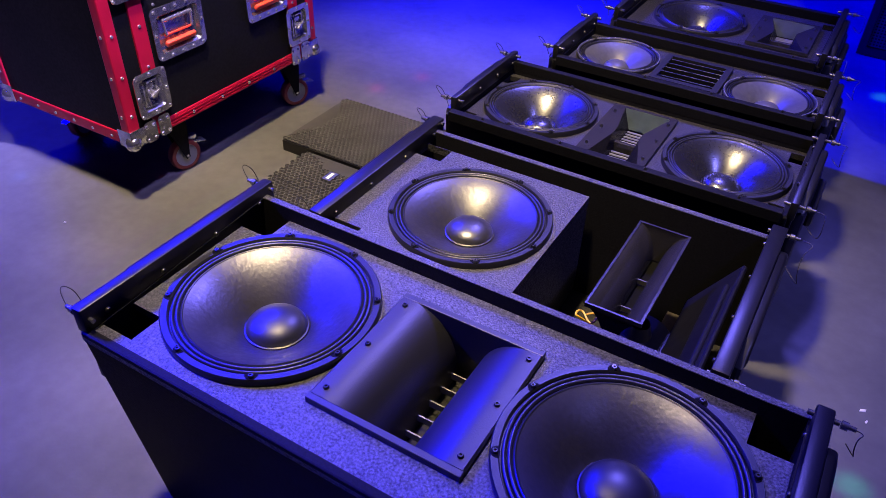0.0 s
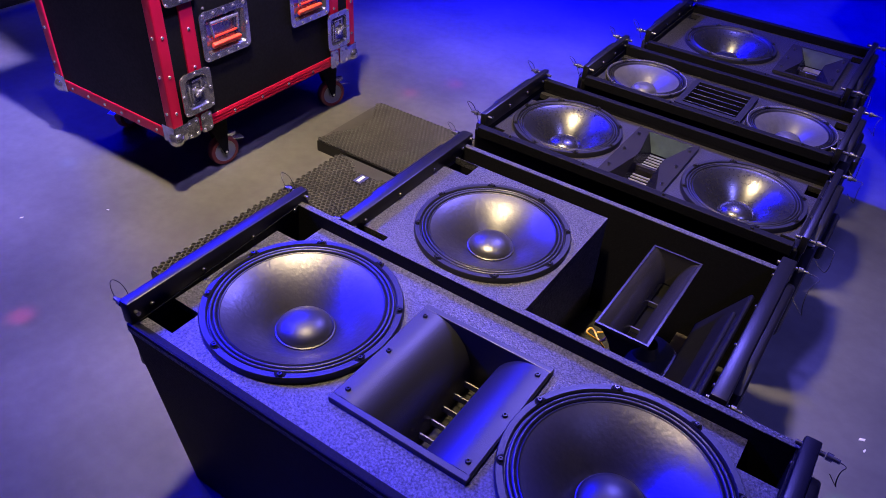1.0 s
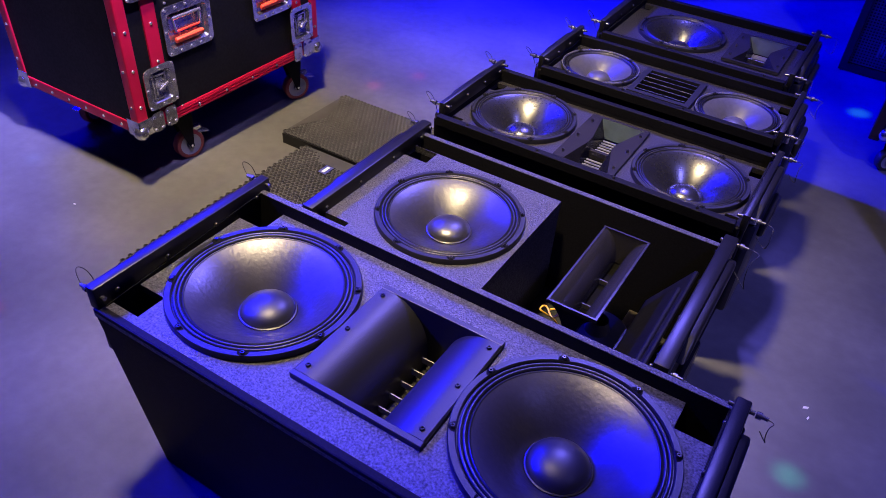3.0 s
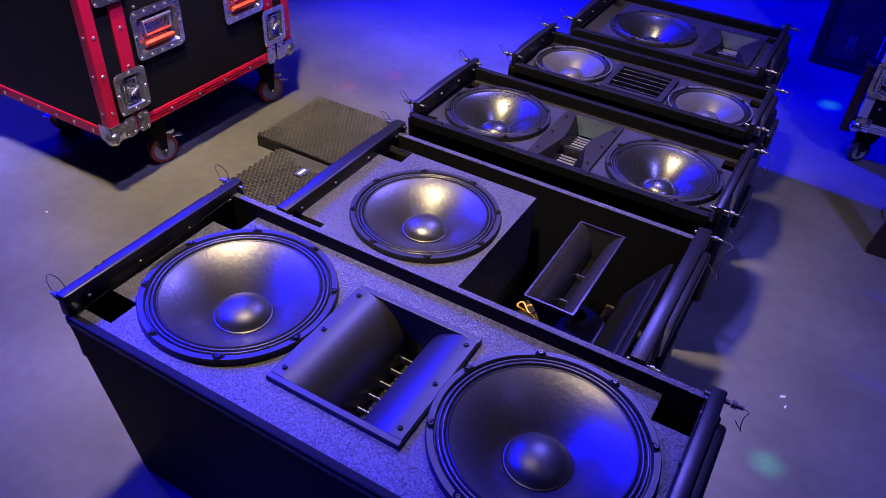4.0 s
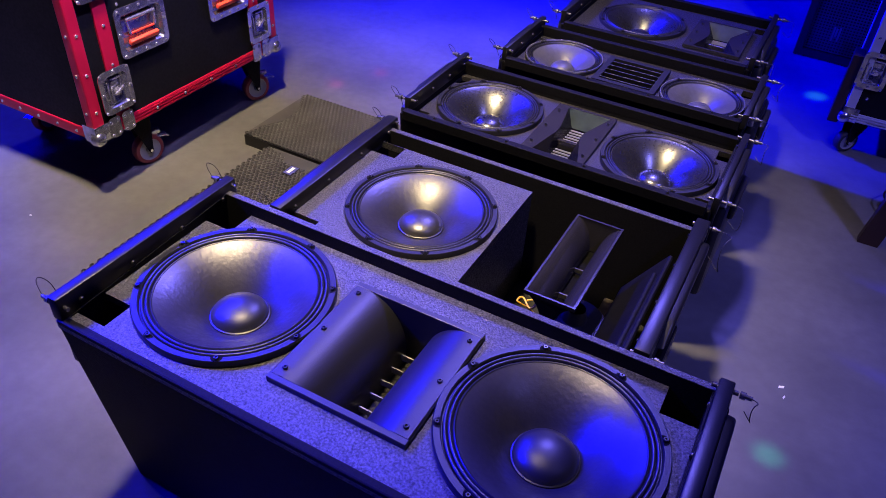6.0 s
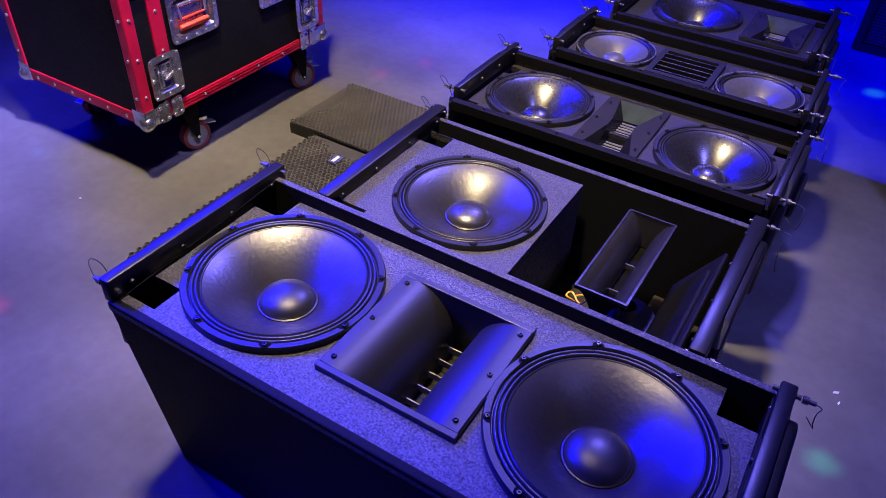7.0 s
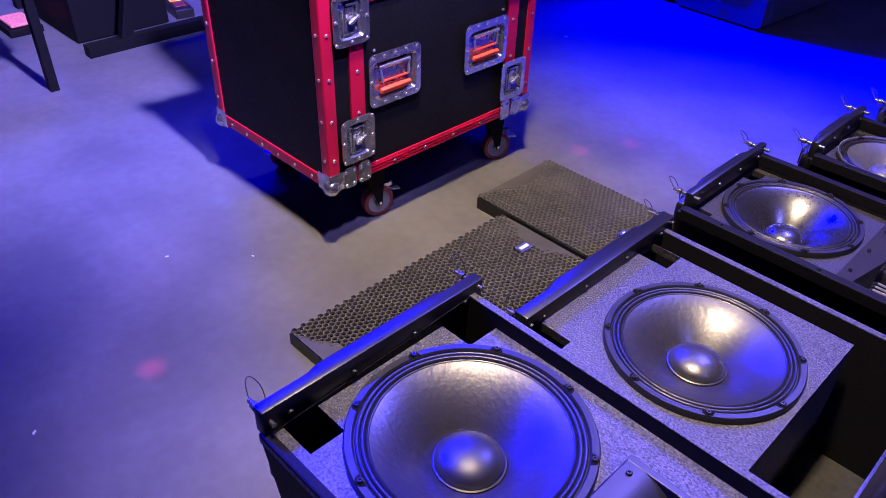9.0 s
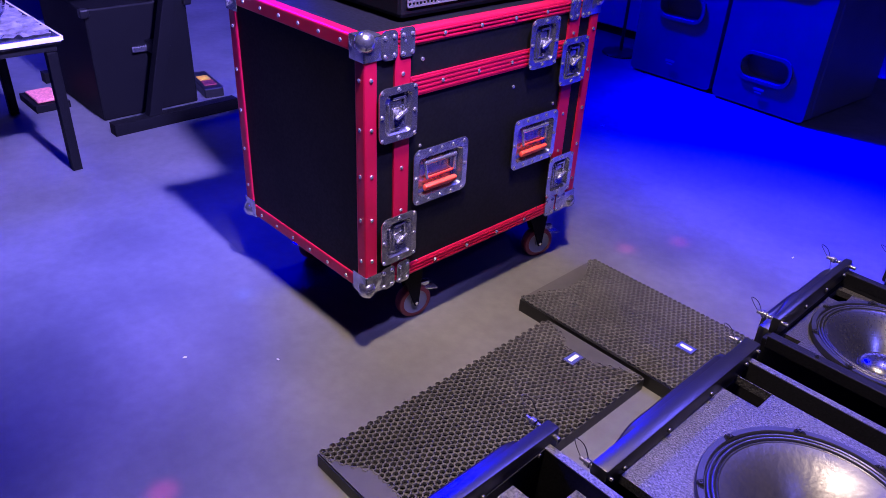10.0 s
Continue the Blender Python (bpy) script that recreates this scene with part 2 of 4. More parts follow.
# ---- loudspeakers ----
def cabinet_body(w, d, h, back, wall, floor_z, parent, mat=M_BOX, near_h=None):
    """An open box on its back: w x d at the mouth, tapering to depth `back` at the floor."""
    bm = bmesh.new()
    hn = h if near_h is None else near_h

    def ring(z, inset, zn=None):
        k = z / h
        dd = back + (d - back) * k
        return [bm.verts.new(p) for p in ((-w / 2 + inset, -dd / 2 + inset, z if zn is None else zn), (w / 2 - inset, -dd / 2 + inset, z if zn is None else zn),
                                          (w / 2 - inset, dd / 2 - inset, z), (-w / 2 + inset, dd / 2 - inset, z))]
    o0, o1 = ring(0.0, 0), ring(h, 0, hn)
    i1, i0 = ring(h, wall, hn), ring(floor_z, wall)
    for a, b in ((o0, o1), (o1, i1), (i1, i0)):
        for i in range(4):
            j = (i + 1) % 4
            bm.faces.new((a[i], a[j], b[j], b[i]))
    bm.faces.new(o0[::-1])
    bm.faces.new(i0)
    bmesh.ops.recalc_face_normals(bm, faces=bm.faces)
    es = [e for e in bm.edges if e.calc_face_angle(0) > 0.5 and all(v in o0 + o1 for v in e.verts)]
    bmesh.ops.bevel(bm, geom=es, offset=0.004, segments=2, affect="EDGES", profile=0.5)
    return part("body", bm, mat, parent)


def screw_mesh(r=0.006):
    return lathe([(r, 0), (r, 0.003), (r * 0.8, 0.0045), (r * 0.45, 0.0045), (r * 0.35, 0.002), (0, 0.002)], 10)


SCREW = {}


def screw(parent, x, y, z, r=0.006):
    if r not in SCREW:
        o = part("screw", screw_mesh(r), M_SCREW, parent, smooth=True)
        o.matrix_basis = pose(x, y, z)
        SCREW[r] = o
        return o
    return again(SCREW[r], parent, x, y, z)


def woofer(parent, x, y, z, r, cone_mat=M_CONE, bolts=8, turn=0.0, ribs=False, cap_mat=M_CAP, ring=None, deep=1.0, frame_mat=M_FRAME, rubber=M_RUBBER):
    """A cone driver with its frame's back at z."""
    f = part("woofer", lathe([(r, -0.006), (r, 0.0055), (r * 0.990, 0.008), (r * 0.935, 0.008), (r * 0.925, 0.006), (r * 0.92, 0.002), (r * 0.92, -0.006), (r, -0.006)], 72), frame_mat, parent, smooth=True)
    f.matrix_basis = pose(x, y, z, 0, 0, turn)
    prof = [(r * 0.921, 0.001)]
    for c in (0.893, 0.851):
        prof += [(r * (c + 0.020 * math.cos(q)), 0.001 + 0.0055 * math.sin(q)) for q in [k * math.pi / 8 for k in range(9)]]
    prof += [(r * 0.828, 0.0005), (r * 0.822, 0.0030), (r * 0.810, 0.0045), (r * 0.801, 0.0040), (r * 0.795, 0.0025)]
    part("surround", lathe(prof, 72), rubber, f, smooth=True)
    depth = -0.30 * r * deep
    cap_r = r * 0.29
    prof = []
    steps = 40 if ribs else 12
    for k in range(steps + 1):
        u = k / steps
        rr = r * 0.797 + (cap_r * 0.93 - r * 0.797) * u
        prof.append((rr, 0.003 + (depth - 0.014) * (0.55 * u + 0.45 * u * u) + (0.0005 if ribs and k % 2 else 0.0)))
    part("cone", lathe(prof, 72), cone_mat, f, smooth=True)
    zc = depth - 0.004
    part("dust_cap", lathe([(cap_r * 1.06, zc - 0.006), (cap_r * 1.05, zc + 0.002), (cap_r, zc + 0.003)] + [(cap_r * math.cos(a), zc + 0.002 + cap_r * 0.48 * math.sin(a)) for a in [k * math.pi / 20 for k in range(1, 11)]], 48), cap_mat, f, smooth=True)
    if ring is not None:
        part("trim_ring", lathe([(r * 1.0, 0.006), (r * 0.995, 0.0105), (r * 0.975, 0.0105), (r * 0.97, 0.008)], 72), ring, f, "bright metal ring", smooth=True)
    for k in range(bolts):
        a = 2 * math.pi * (k + 0.5) / bolts
        screw(f, 0.957 * r * math.cos(a), 0.957 * r * math.sin(a), 0.0080, 0.0046)
        # thin half-disc on the frame paints the shade of a bolt notch
        half = [(0.0105 * math.cos(q), 0.0045 - 0.0115 * math.sin(q)) for q in [i * math.pi / 8 for i in range(9)]]
        rec = part("bolt_notch_shade", plate([half], 0, 0.0010), M_RECESS_SHADE, f) if k == 0 else again(rec, f)
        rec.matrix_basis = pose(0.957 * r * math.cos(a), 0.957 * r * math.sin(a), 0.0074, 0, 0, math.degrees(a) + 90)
    return f


def lip_horn(parent, w, l, depth, slot, lip_flat, z, fins=7, n=20, bare=False, t=0.012):
    """A horn whose two long sides curve down like rolled lips into a finned slot."""
    bm = bmesh.new()
    hw, hl = w / 2, l / 2
    xs = []
    for k in range(n + 1):
        u = k / n
        xs.append((-(hw - lip_flat) + (hw - lip_flat - slot / 2) * math.sin(u * math.pi / 2), -depth * (1 - math.cos(u * math.pi / 2))))
    left = [(-hw, -0.008), (-hw, 0.006), (-hw + 0.003, 0.009)] + [(x, zz + 0.009) for x, zz in xs] + [(-slot / 2, -depth - 0.03)]
    prof = left + [(-x, zz) for x, zz in reversed(left)]
    rows = [[bm.verts.new((x, y, zz)) for x, zz in prof] for y in (-hl + t, hl - t)]
    for i in range(len(prof) - 1):
        bm.faces.new((rows[0][i], rows[0][i + 1], rows[1][i + 1], rows[1][i]))
    h = part("horn", bm, M_PLASTIC, parent, smooth=True)
    h.matrix_basis = pose(0, 0, z)
    for sgn in (-1, 1):
        b = bmesh.new()
        y0, y1 = sorted((sgn * hl, sgn * (hl - t)))
        box(b, -hw, hw, y0, y1, -depth - 0.03, 0.009, 0.0015)
        part("end_plate", b, M_PLASTIC, h)
    b = bmesh.new()
    box(b, -slot / 2, slot / 2, -hl + t, hl - t, -depth - 0.034, -depth - 0.028)
    part("throat", b, M_INNER, h)
    fb = bmesh.new()
    box(fb, -slot / 2 - 0.002, slot / 2 + 0.002, -0.0014, 0.0014, -depth - 0.012, -depth + 0.002)
    fin = None
    for k in range(fins):
        y = -hl + l * (k + 0.8) / (fins + 0.6)
        if fin is None:
            fin = part("fin", fb, M_FIN, h, "pale grey fin")
            fin.matrix_basis = pose(0, y, 0)
        else:
            again(fin, h, 0, y, 0)
    for sx in () if bare else (-1, 1):
        for y in (-hl * 0.78, 0, hl * 0.78):
            screw(h, sx * (hw - 0.017), y, 0.0085, 0.0050)
    return h


def ball_pin(parent, x, y, z, out, droop=1.0):
    """A quick-release pin that points along x, its knob at the outer side."""
    bm = bmesh.new()
    tube(bm, (-0.026 * out, 0, 0), (0.018 * out, 0, 0), 0.0042, 10)
    tube(bm, (0.020 * out, 0, 0), (0.029 * out, 0, 0), 0.0068, 12)
    tube(bm, (0.029 * out, 0, 0), (0.040 * out, 0, 0), 0.0038, 10)
    p = part("release_pin", bm, M_PIN, parent, "bright zinc quick-release pin", smooth=True)
    p.matrix_basis = pose(x, y, z)
    k = random.uniform(0.45, 0.85)
    pts = [(0.038 * out, 0, 0), (0.055 * out, 0.004, 0.020 * k), (0.066 * out, 0.02 * k, 0.030 * k), (0.050 * out, 0.032 * k, 0.018 * k), (0.038 * out, 0.034 * k, -0.012), (0.028 * out, 0.02, -0.035)]
    if out > 0:
        pts = [(0.038, 0, 0), (0.075, -0.01, 0.008), (0.095 * k, -0.035, -0.005), (0.10 * k, -0.06, -0.05), (0.07, -0.05, -0.085), (0.03, -0.02, -0.06)]
        pts = [(0.038 + (a - 0.038) * droop, b * droop, c * droop) for a, b, c in pts]
    wire("lanyard", pts, 0.0009, M_CABLE, p, "thin black steel lanyard")
    return p


def rigging(parent, side, x, y0, y1, ztop, w=0.032, h=0.045, pad=True, pins=((1, 0), (0, 0)), slot_h=0.10, droop=1.0):
    """A steel rigging bar along one end of a cabinet, with an outer grip, hinge legs and pins."""
    bar = part("rigging_bar", boxes((x - w / 2, x + w / 2, y0, y1, ztop - h, ztop), bevel=0.0035), M_STEEL, parent, smooth=True)
    for k in (0.10, 0.36, 0.64, 0.90):
        o = screw(bar, x - side * w / 2, y0 + k * (y1 - y0), ztop - h * 0.55, 0.0048)
        o.matrix_basis = pose(x - side * w / 2, y0 + k * (y1 - y0), ztop - h * 0.55, 0, -90 * side, 0)
    for y in (y0 + 0.02, y1 - 0.055):
        bm = bmesh.new()
        box(bm, x - w / 2 + 0.003, x + w / 2 - 0.003, y, y + 0.035, ztop - h - slot_h, ztop - h + 0.004, 0.003)
        part("hinge_leg", bm, M_STEEL, bar)
    if pad:
        bm = bmesh.new()
        xo = x + side * (w / 2 + 0.004)
        a, b = y0 + 0.22 * (y1 - y0), y1 - 0.12 * (y1 - y0)
        # the near end runs out in a slope, the far end is cut short
        loop = [(a - 0.035, ztop - 0.046), (a - 0.020, ztop - 0.036), (a + 0.010, ztop - 0.016), (a + 0.024, ztop - 0.011), (b - 0.030, ztop - 0.011), (b - 0.006, ztop - 0.018), (b, ztop - 0.026), (b, ztop - 0.052)]
        rows = [[bm.verts.new((px, py, pz)) for py, pz in loop] for px in (x + side * (w / 2 - 0.002), xo + side * 0.014)]
        for i in range(len(loop)):
            j = (i + 1) % len(loop)
            bm.faces.new((rows[0][i], rows[0][j], rows[1][j], rows[1][i]))
        bm.faces.new(rows[0])
        bm.faces.new(rows[1][::-1])
        bmesh.ops.recalc_face_normals(bm, faces=bm.faces)
        bmesh.ops.bevel(bm, geom=[e for e in bm.edges if all(v in rows[1] for v in e.verts)], offset=0.007, segments=3, affect="EDGES", profile=0.5)
        part("grip", bm, M_STEEL, bar, smooth=True)
    for end, dz in pins:
        ball_pin(bar, x + side * 0.004, (y0 + 0.012) if end == 0 else (y1 - 0.012), ztop - 0.012 + dz, side, droop)
    return bar


def side_handle(parent, side, x, y, z, l=0.22):
    bm = bmesh.new()
    box(bm, min(x, x + side * 0.02), max(x, x + side * 0.02), y - l / 2, y + l / 2, z - 0.05, z + 0.05, 0.009)
    return part("side_plate", bm, M_STEEL, parent)


LINE = "row of opened loudspeakers"

# -- the near, widest one: two woofers beside a rolled-lip horn
CX, CY = -0.4375, 0.650
W1, D1, H1 = 1.068, 0.444, 0.555
c1 = thing("line_array_loudspeaker", CX, CY, 0, "wide black loudspeaker lying open, two big woofers beside a rolled horn", "loudspeaker", LINE)
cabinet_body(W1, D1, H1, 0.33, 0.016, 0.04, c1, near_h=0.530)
ZB = 0.528
bx, by = W1 / 2 - 0.001, D1 / 2 - 0.001
holes = [[(-bx, -by), (bx, -by), (bx, by - 0.014), (-bx, by - 0.014)],
         circle(-0.316, 0, 0.174), circle(0.316, 0, 0.174), rect(-0.125, 0.125, -0.13, 0.13)]
for sx in (-1, 1):
    for y0, y1 in ((-0.188, -0.126), (0.139, 0.205)):
        a, b = sorted((sx * 0.452, sx * 0.530))
        holes.append(rect(a, b, y0, y1))
part("baffle", plate(holes, ZB - 0.018, ZB), M_TEX, c1, "baffle with grainy black coating")
woofer(c1, -0.316, 0, ZB + 0.006, 0.186, turn=8)
woofer(c1, 0.316, 0, ZB + 0.006, 0.187, turn=3)
lip_horn(c1, 0.268, 0.277, 0.105, 0.042, 0.020, ZB + 0.003)
rigging(c1, -1, -0.532, -0.218, 0.240, 0.578, w=0.024, pins=((0, -0.012), (1, 0)), h=0.052)
rigging(c1, 1, 0.534, -0.218, 0.222, 0.578, w=0.026, pins=((0, 0), (1, 0)), h=0.052, droop=0.4)
side_handle(c1, -1, -0.534, 0, 0.30)
side_handle(c1, 1, 0.534, 0, 0.30)

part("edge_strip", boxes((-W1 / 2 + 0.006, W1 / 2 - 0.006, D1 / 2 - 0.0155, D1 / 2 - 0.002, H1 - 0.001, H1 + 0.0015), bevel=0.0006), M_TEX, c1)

for yy in (-0.205, 0.165):
    part("corner_plate", boxes((-0.553, -0.5345, yy, yy + 0.04, 0.40, 0.535), bevel=0.004), M_STEEL, c1)
    part("corner_plate", boxes((0.5345, 0.553, yy, yy + 0.04, 0.40, 0.535), bevel=0.004), M_STEEL, c1)
for yy in (-0.155, 0.125):
    part("bumper", boxes((-0.548, -0.5345, yy, yy + 0.03, 0.04, 0.12), bevel=0.005), M_CABLE, c1)

# -- the second: one woofer gone, its horn stands free in the open bay
W2, D2, H2 = 0.885, 0.55, 0.455
c2 = thing("line_array_loudspeaker", -0.485, 1.170, 0, "half-stripped black loudspeaker, one woofer and a bare slim horn", "loudspeaker", LINE)
cabinet_body(W2, D2, H2, 0.42, 0.018, 0.05, c2, near_h=0.455)
ZB2 = 0.440
part("baffle", plate([[(-0.425, -0.255), (0.025, -0.255), (0.025, 0.222), (-0.425, 0.222)], circle(-0.168, 0.0, 0.168), rect(-0.42, -0.345, -0.222, -0.165), rect(-0.42, -0.345, 0.165, 0.221)], ZB2 - 0.02, ZB2), M_TEX, c2, "half baffle with grainy black coating")
part("bay_divider", boxes((0.007, 0.025, -0.25, 0.222, 0.05, ZB2 - 0.021)), M_TEX, c2)
part("bay_back_rail", boxes((-0.42, 0.42, 0.224, 0.256, 0.05, 0.18)), M_INNER, c2)
woofer(c2, -0.168, 0.0, ZB2 + 0.006, 0.182, turn=10, deep=0.80, cap_mat=M_CONE)
def slim_horn(parent, x, y, z, w, l, depth, slot, n=10, ends=0.30, edge=0.004, mat=M_PLASTIC):
    """A horn with long rolled sides, sloping ends and a thin wall."""
    bm = bmesh.new()
    rings = []
    steps = [(k / n) for k in range(n + 1)]
    for off, us in ((0.0, steps), (0.003, steps[::-1])):
        for u in us:
            zz = -depth * (1 - math.cos(u * math.pi / 2)) ** 0.8
            a = w / 2 - edge - (w / 2 - edge - slot / 2) * math.sin(u * math.pi / 2) + off
            b = l / 2 - edge + ends * zz + off
            rings.append([bm.verts.new(p) for p in ((-a, -b, zz - off), (a, -b, zz - off), (a, b, zz - off), (-a, b, zz - off))])
    rings.append(rings[0])
    for a, b in zip(rings, rings[1:]):
        for i in range(4):
            bm.faces.new((a[i], a[(i + 1) % 4], b[(i + 1) % 4], b[i]))
    h = part("horn", bm, mat, parent, "black plastic horn", smooth=True)
    h.matrix_basis = pose(x, y, z)
    k = edge + 0.001
    part("mouth_rim", plate([rect(-w / 2, w / 2, -l / 2, l / 2), rect(-w / 2 + k, w / 2 - k, -l / 2 + k, l / 2 - k)], -0.008, 0.0015), mat, h)
    sl = l / 2 - edge - ends * depth
    # the shade of a deep throat is put into this floor's colour
    part("throat", boxes((-slot / 2, slot / 2, -sl, sl, -depth - 0.012, -depth - 0.004), bevel=0), M_RECESS_SHADE, h)
    for yy in (-0.05, 0.05):
        part("bridge", boxes((-slot * 0.6, slot * 0.6, yy - 0.0015, yy + 0.0015, -depth, -depth + 0.012), bevel=0), M_GREY, h)
    return h


def flared_horn(parent, x, y, z, w, l, depth, slot=0.056, fins=6):
    """A faceted horn: wide flat lips that pinch in at the middle, sloping ends with a painted pale sheen, two finned
    throats.
    """
    hw, hl, m, lip = w / 2, l / 2, 0.010, 0.032
    pinch, sl = slot / 2 + 0.007, hl - 0.040
    mouth = [(-hw + lip, hl - m), (hw - lip * 0.5, hl - m), (pinch, 0.018), (pinch, -0.018), (hw - lip * 0.5, -hl + m), (-hw + lip, -hl + m), (-pinch, -0.018), (-pinch, 0.018)]
    h = part("horn", plate([rect(-hw, hw, -hl, hl), mouth], -0.010, 0.0), M_HORN, parent, "black moulded horn")
    h.matrix_basis = pose(x, y, z)
    foot = [(-slot / 2, sl), (slot / 2, sl), (slot / 2, -sl), (-slot / 2, -sl)]

    def facets(faces):
        bm = bmesh.new()
        top = [bm.verts.new((*p, -0.0005)) for p in mouth]
        low = [bm.verts.new((*p, -depth)) for p in foot]
        for f in faces:
            bm.faces.new([top[k] if k < 8 else low[k - 8] for k in f])
        for v in [v for v in bm.verts if not v.link_faces]:
            bm.verts.remove(v)
        bmesh.ops.solidify(bm, geom=bm.faces[:], thickness=0.002)
        return bm
    part("side_lip", facets(((1, 2, 9), (2, 3, 10, 9), (3, 4, 10))), M_HORN, h)
    part("side_lip", facets(((5, 6, 11), (6, 7, 8, 11), (7, 0, 8))), M_HORN, h)
    for f in ((0, 1, 9, 8), (4, 5, 11, 10)):
        part("end_slope", facets((f,)), M_END_SHEEN, h, "end slope with a pale sheen put into its colour")
    # near-black floor paints the throats darker than their depth would
    part("throat", boxes((-slot / 2 - 0.004, slot / 2 + 0.004, -sl - 0.004, sl + 0.004, -depth - 0.020, -depth - 0.014), bevel=0), M_RECESS_SHADE, h)
    part("throat_bridge", boxes((-slot / 2 - 0.004, slot / 2 + 0.004, -0.006, 0.006, -depth - 0.012, -depth + 0.016)), M_HORN, h)
    fin = None
    for sg in (-1, 1):
        for k in range(fins):
            yy = sg * (0.016 + (sl - 0.016) * (k + 0.5) / fins)
            if fin is None:
                b = bmesh.new()
                box(b, -slot / 2, slot / 2, -0.0012, 0.0012, -depth - 0.006, -depth - 0.002)
                fin = part("fin", b, M_FIN, h, "pale grey fin")
                fin.matrix_basis = pose(0, yy, 0)
            else:
                again(fin, h, 0, yy, 0)
    for sx in (-1, 1):
        for yy in (-hl + 0.045, 0, hl - 0.045):
            screw(h, sx * (hw - 0.014), yy, 0.0, 0.0045)
    return h


slim_horn(c2, 0.217, 0.018, 0.452, 0.114, 0.318, 0.080, 0.020, ends=0.12, mat=M_HORN)
part("compression_driver", lathe([(0.022, 0.33), (0.03, 0.30), (0.070, 0.298), (0.076, 0.29), (0.076, 0.262), (0.066, 0.258), (0.066, 0.25), (0.088, 0.246), (0.091, 0.24), (0.091, 0.20), (0.088, 0.195), (0.078, 0.19), (0.078, 0.161), (0, 0.161)], 48, pose(0.245, 0.0, 0)), M_CAP, c2, "round black compression driver", smooth=True)
part("bay_floor", boxes((0.026, 0.418, -0.245, 0.222, 0.15, 0.16), bevel=0), M_INNER, c2)
part("plywood_block", boxes((0.262, 0.352, 0.13, 0.222, 0.161, 0.20)), M_PLY, c2, "bare plywood block")
bm = bmesh.new()
box(bm, -0.085, 0.085, -0.21, 0.19, -0.006, 0.006, 0.005, pose(0.352, -0.02, 0.362, 0, -58, 0))
box(bm, 0.02, 0.07, -0.16, 0.12, 0.004, 0.016, 0.005, pose(0.352, -0.02, 0.362, 0, -58, 0))
part("inner_cover", bm, M_STEEL, c2, "slanting black plastic cover")
wx, wy = 0.168, -0.105
loop = [(wx - 0.01 + 0.021 * math.sin(a), wy + 0.013 * math.sin(2 * a) + 0.004, 0.386 + 0.004 * math.cos(a)) for a in [k * math.pi / 8 for k in range(15)]]
wire("wire_loop", loop + [(wx + 0.012, wy + 0.03, 0.34), (wx + 0.02, wy + 0.06, 0.25)], 0.0021, M_YELLOW, c2, "loop of yellow wire")
rigging(c2, -1, -0.432, -0.212, 0.300, 0.478, pins=((0, -0.01), (1, 0)), slot_h=0.08)
rigging(c2, 1, 0.430, -0.212, 0.282, 0.482, pins=((0, -0.01), (1, 0)), slot_h=0.08)
side_handle(c2, -1, -0.4425, 0, 0.25)
side_handle(c2, 1, 0.4425, 0, 0.25)


for a, b, c, d in ((-W2 / 2 + 0.005, W2 / 2 - 0.005, D2 / 2 - 0.017, D2 / 2 - 0.002), (-W2 / 2 + 0.005, W2 / 2 - 0.005, -D2 / 2 + 0.002, -D2 / 2 + 0.017)):
    part("edge_strip", boxes((a, b, c, d, H2 - 0.001, H2 + 0.0015), bevel=0.0006), M_TEX, c2)


def slim_cabinet(cx, cy, w, d, h, drivers, label, zb, bar=0.03):
    """A slimmer loudspeaker: rails along both long edges, drivers on a sunk baffle."""
    c = thing("line_array_loudspeaker", cx, cy, 0, label, "loudspeaker", LINE)
    cabinet_body(w, d, h, d * 0.78, 0.014, 0.03, c)
    loops = [rect(-w / 2 + 0.015, w / 2 - 0.015, -d / 2 + 0.015, d / 2 - 0.015)]
    loops += [circle(x, y, r * 0.89) for x, y, r in drivers]
    for sx in (-1, 1):
        a, b = sorted((sx * (w / 2 - 0.05), sx * (w / 2 - 0.016)))
        for y0, y1 in ((-d / 2 + 0.035, -d / 2 + 0.085), (d / 2 - 0.085, d / 2 - 0.035)):
            loops.append(rect(a, b, y0, y1))
    return c, loops


def rails(c, w, d, z, n=4):
    r = part("front_rail", boxes((-w / 2 + 0.012, w / 2 - 0.012, -d / 2 - 0.006, -d / 2 + 0.016, z - 0.028, z)), M_BOX, c)
    for k in range(n):
        s = screw(r, -w / 2 + w * (k + 0.5) / n, -d / 2 + 0.005, z, 0.004)
    part("rear_rail", boxes((-w / 2 + 0.012, w / 2 - 0.012, d / 2 - 0.016, d / 2 + 0.004, z - 0.028, z)), M_BOX, c)


def side_caps(c, w, d, z):
    """Rounded black end caps with a finger grip on both ends."""
    for sx in (-1, 1):
        a, b = sorted((sx * (w / 2 + 0.001), sx * (w / 2 + 0.034)))
        cap = part("end_cap", boxes((a, b, -d * 0.36, d * 0.34, z - 0.30, z - 0.012), bevel=0.013), M_PLASTIC, c, smooth=True)
        a, b = sorted((sx * (w / 2 + 0.030), sx * (w / 2 + 0.050)))
        part("finger_grip", boxes((a, b, -d * 0.22, d * 0.20, z - 0.075, z - 0.025), bevel=0.009), M_STEEL, cap, smooth=True)


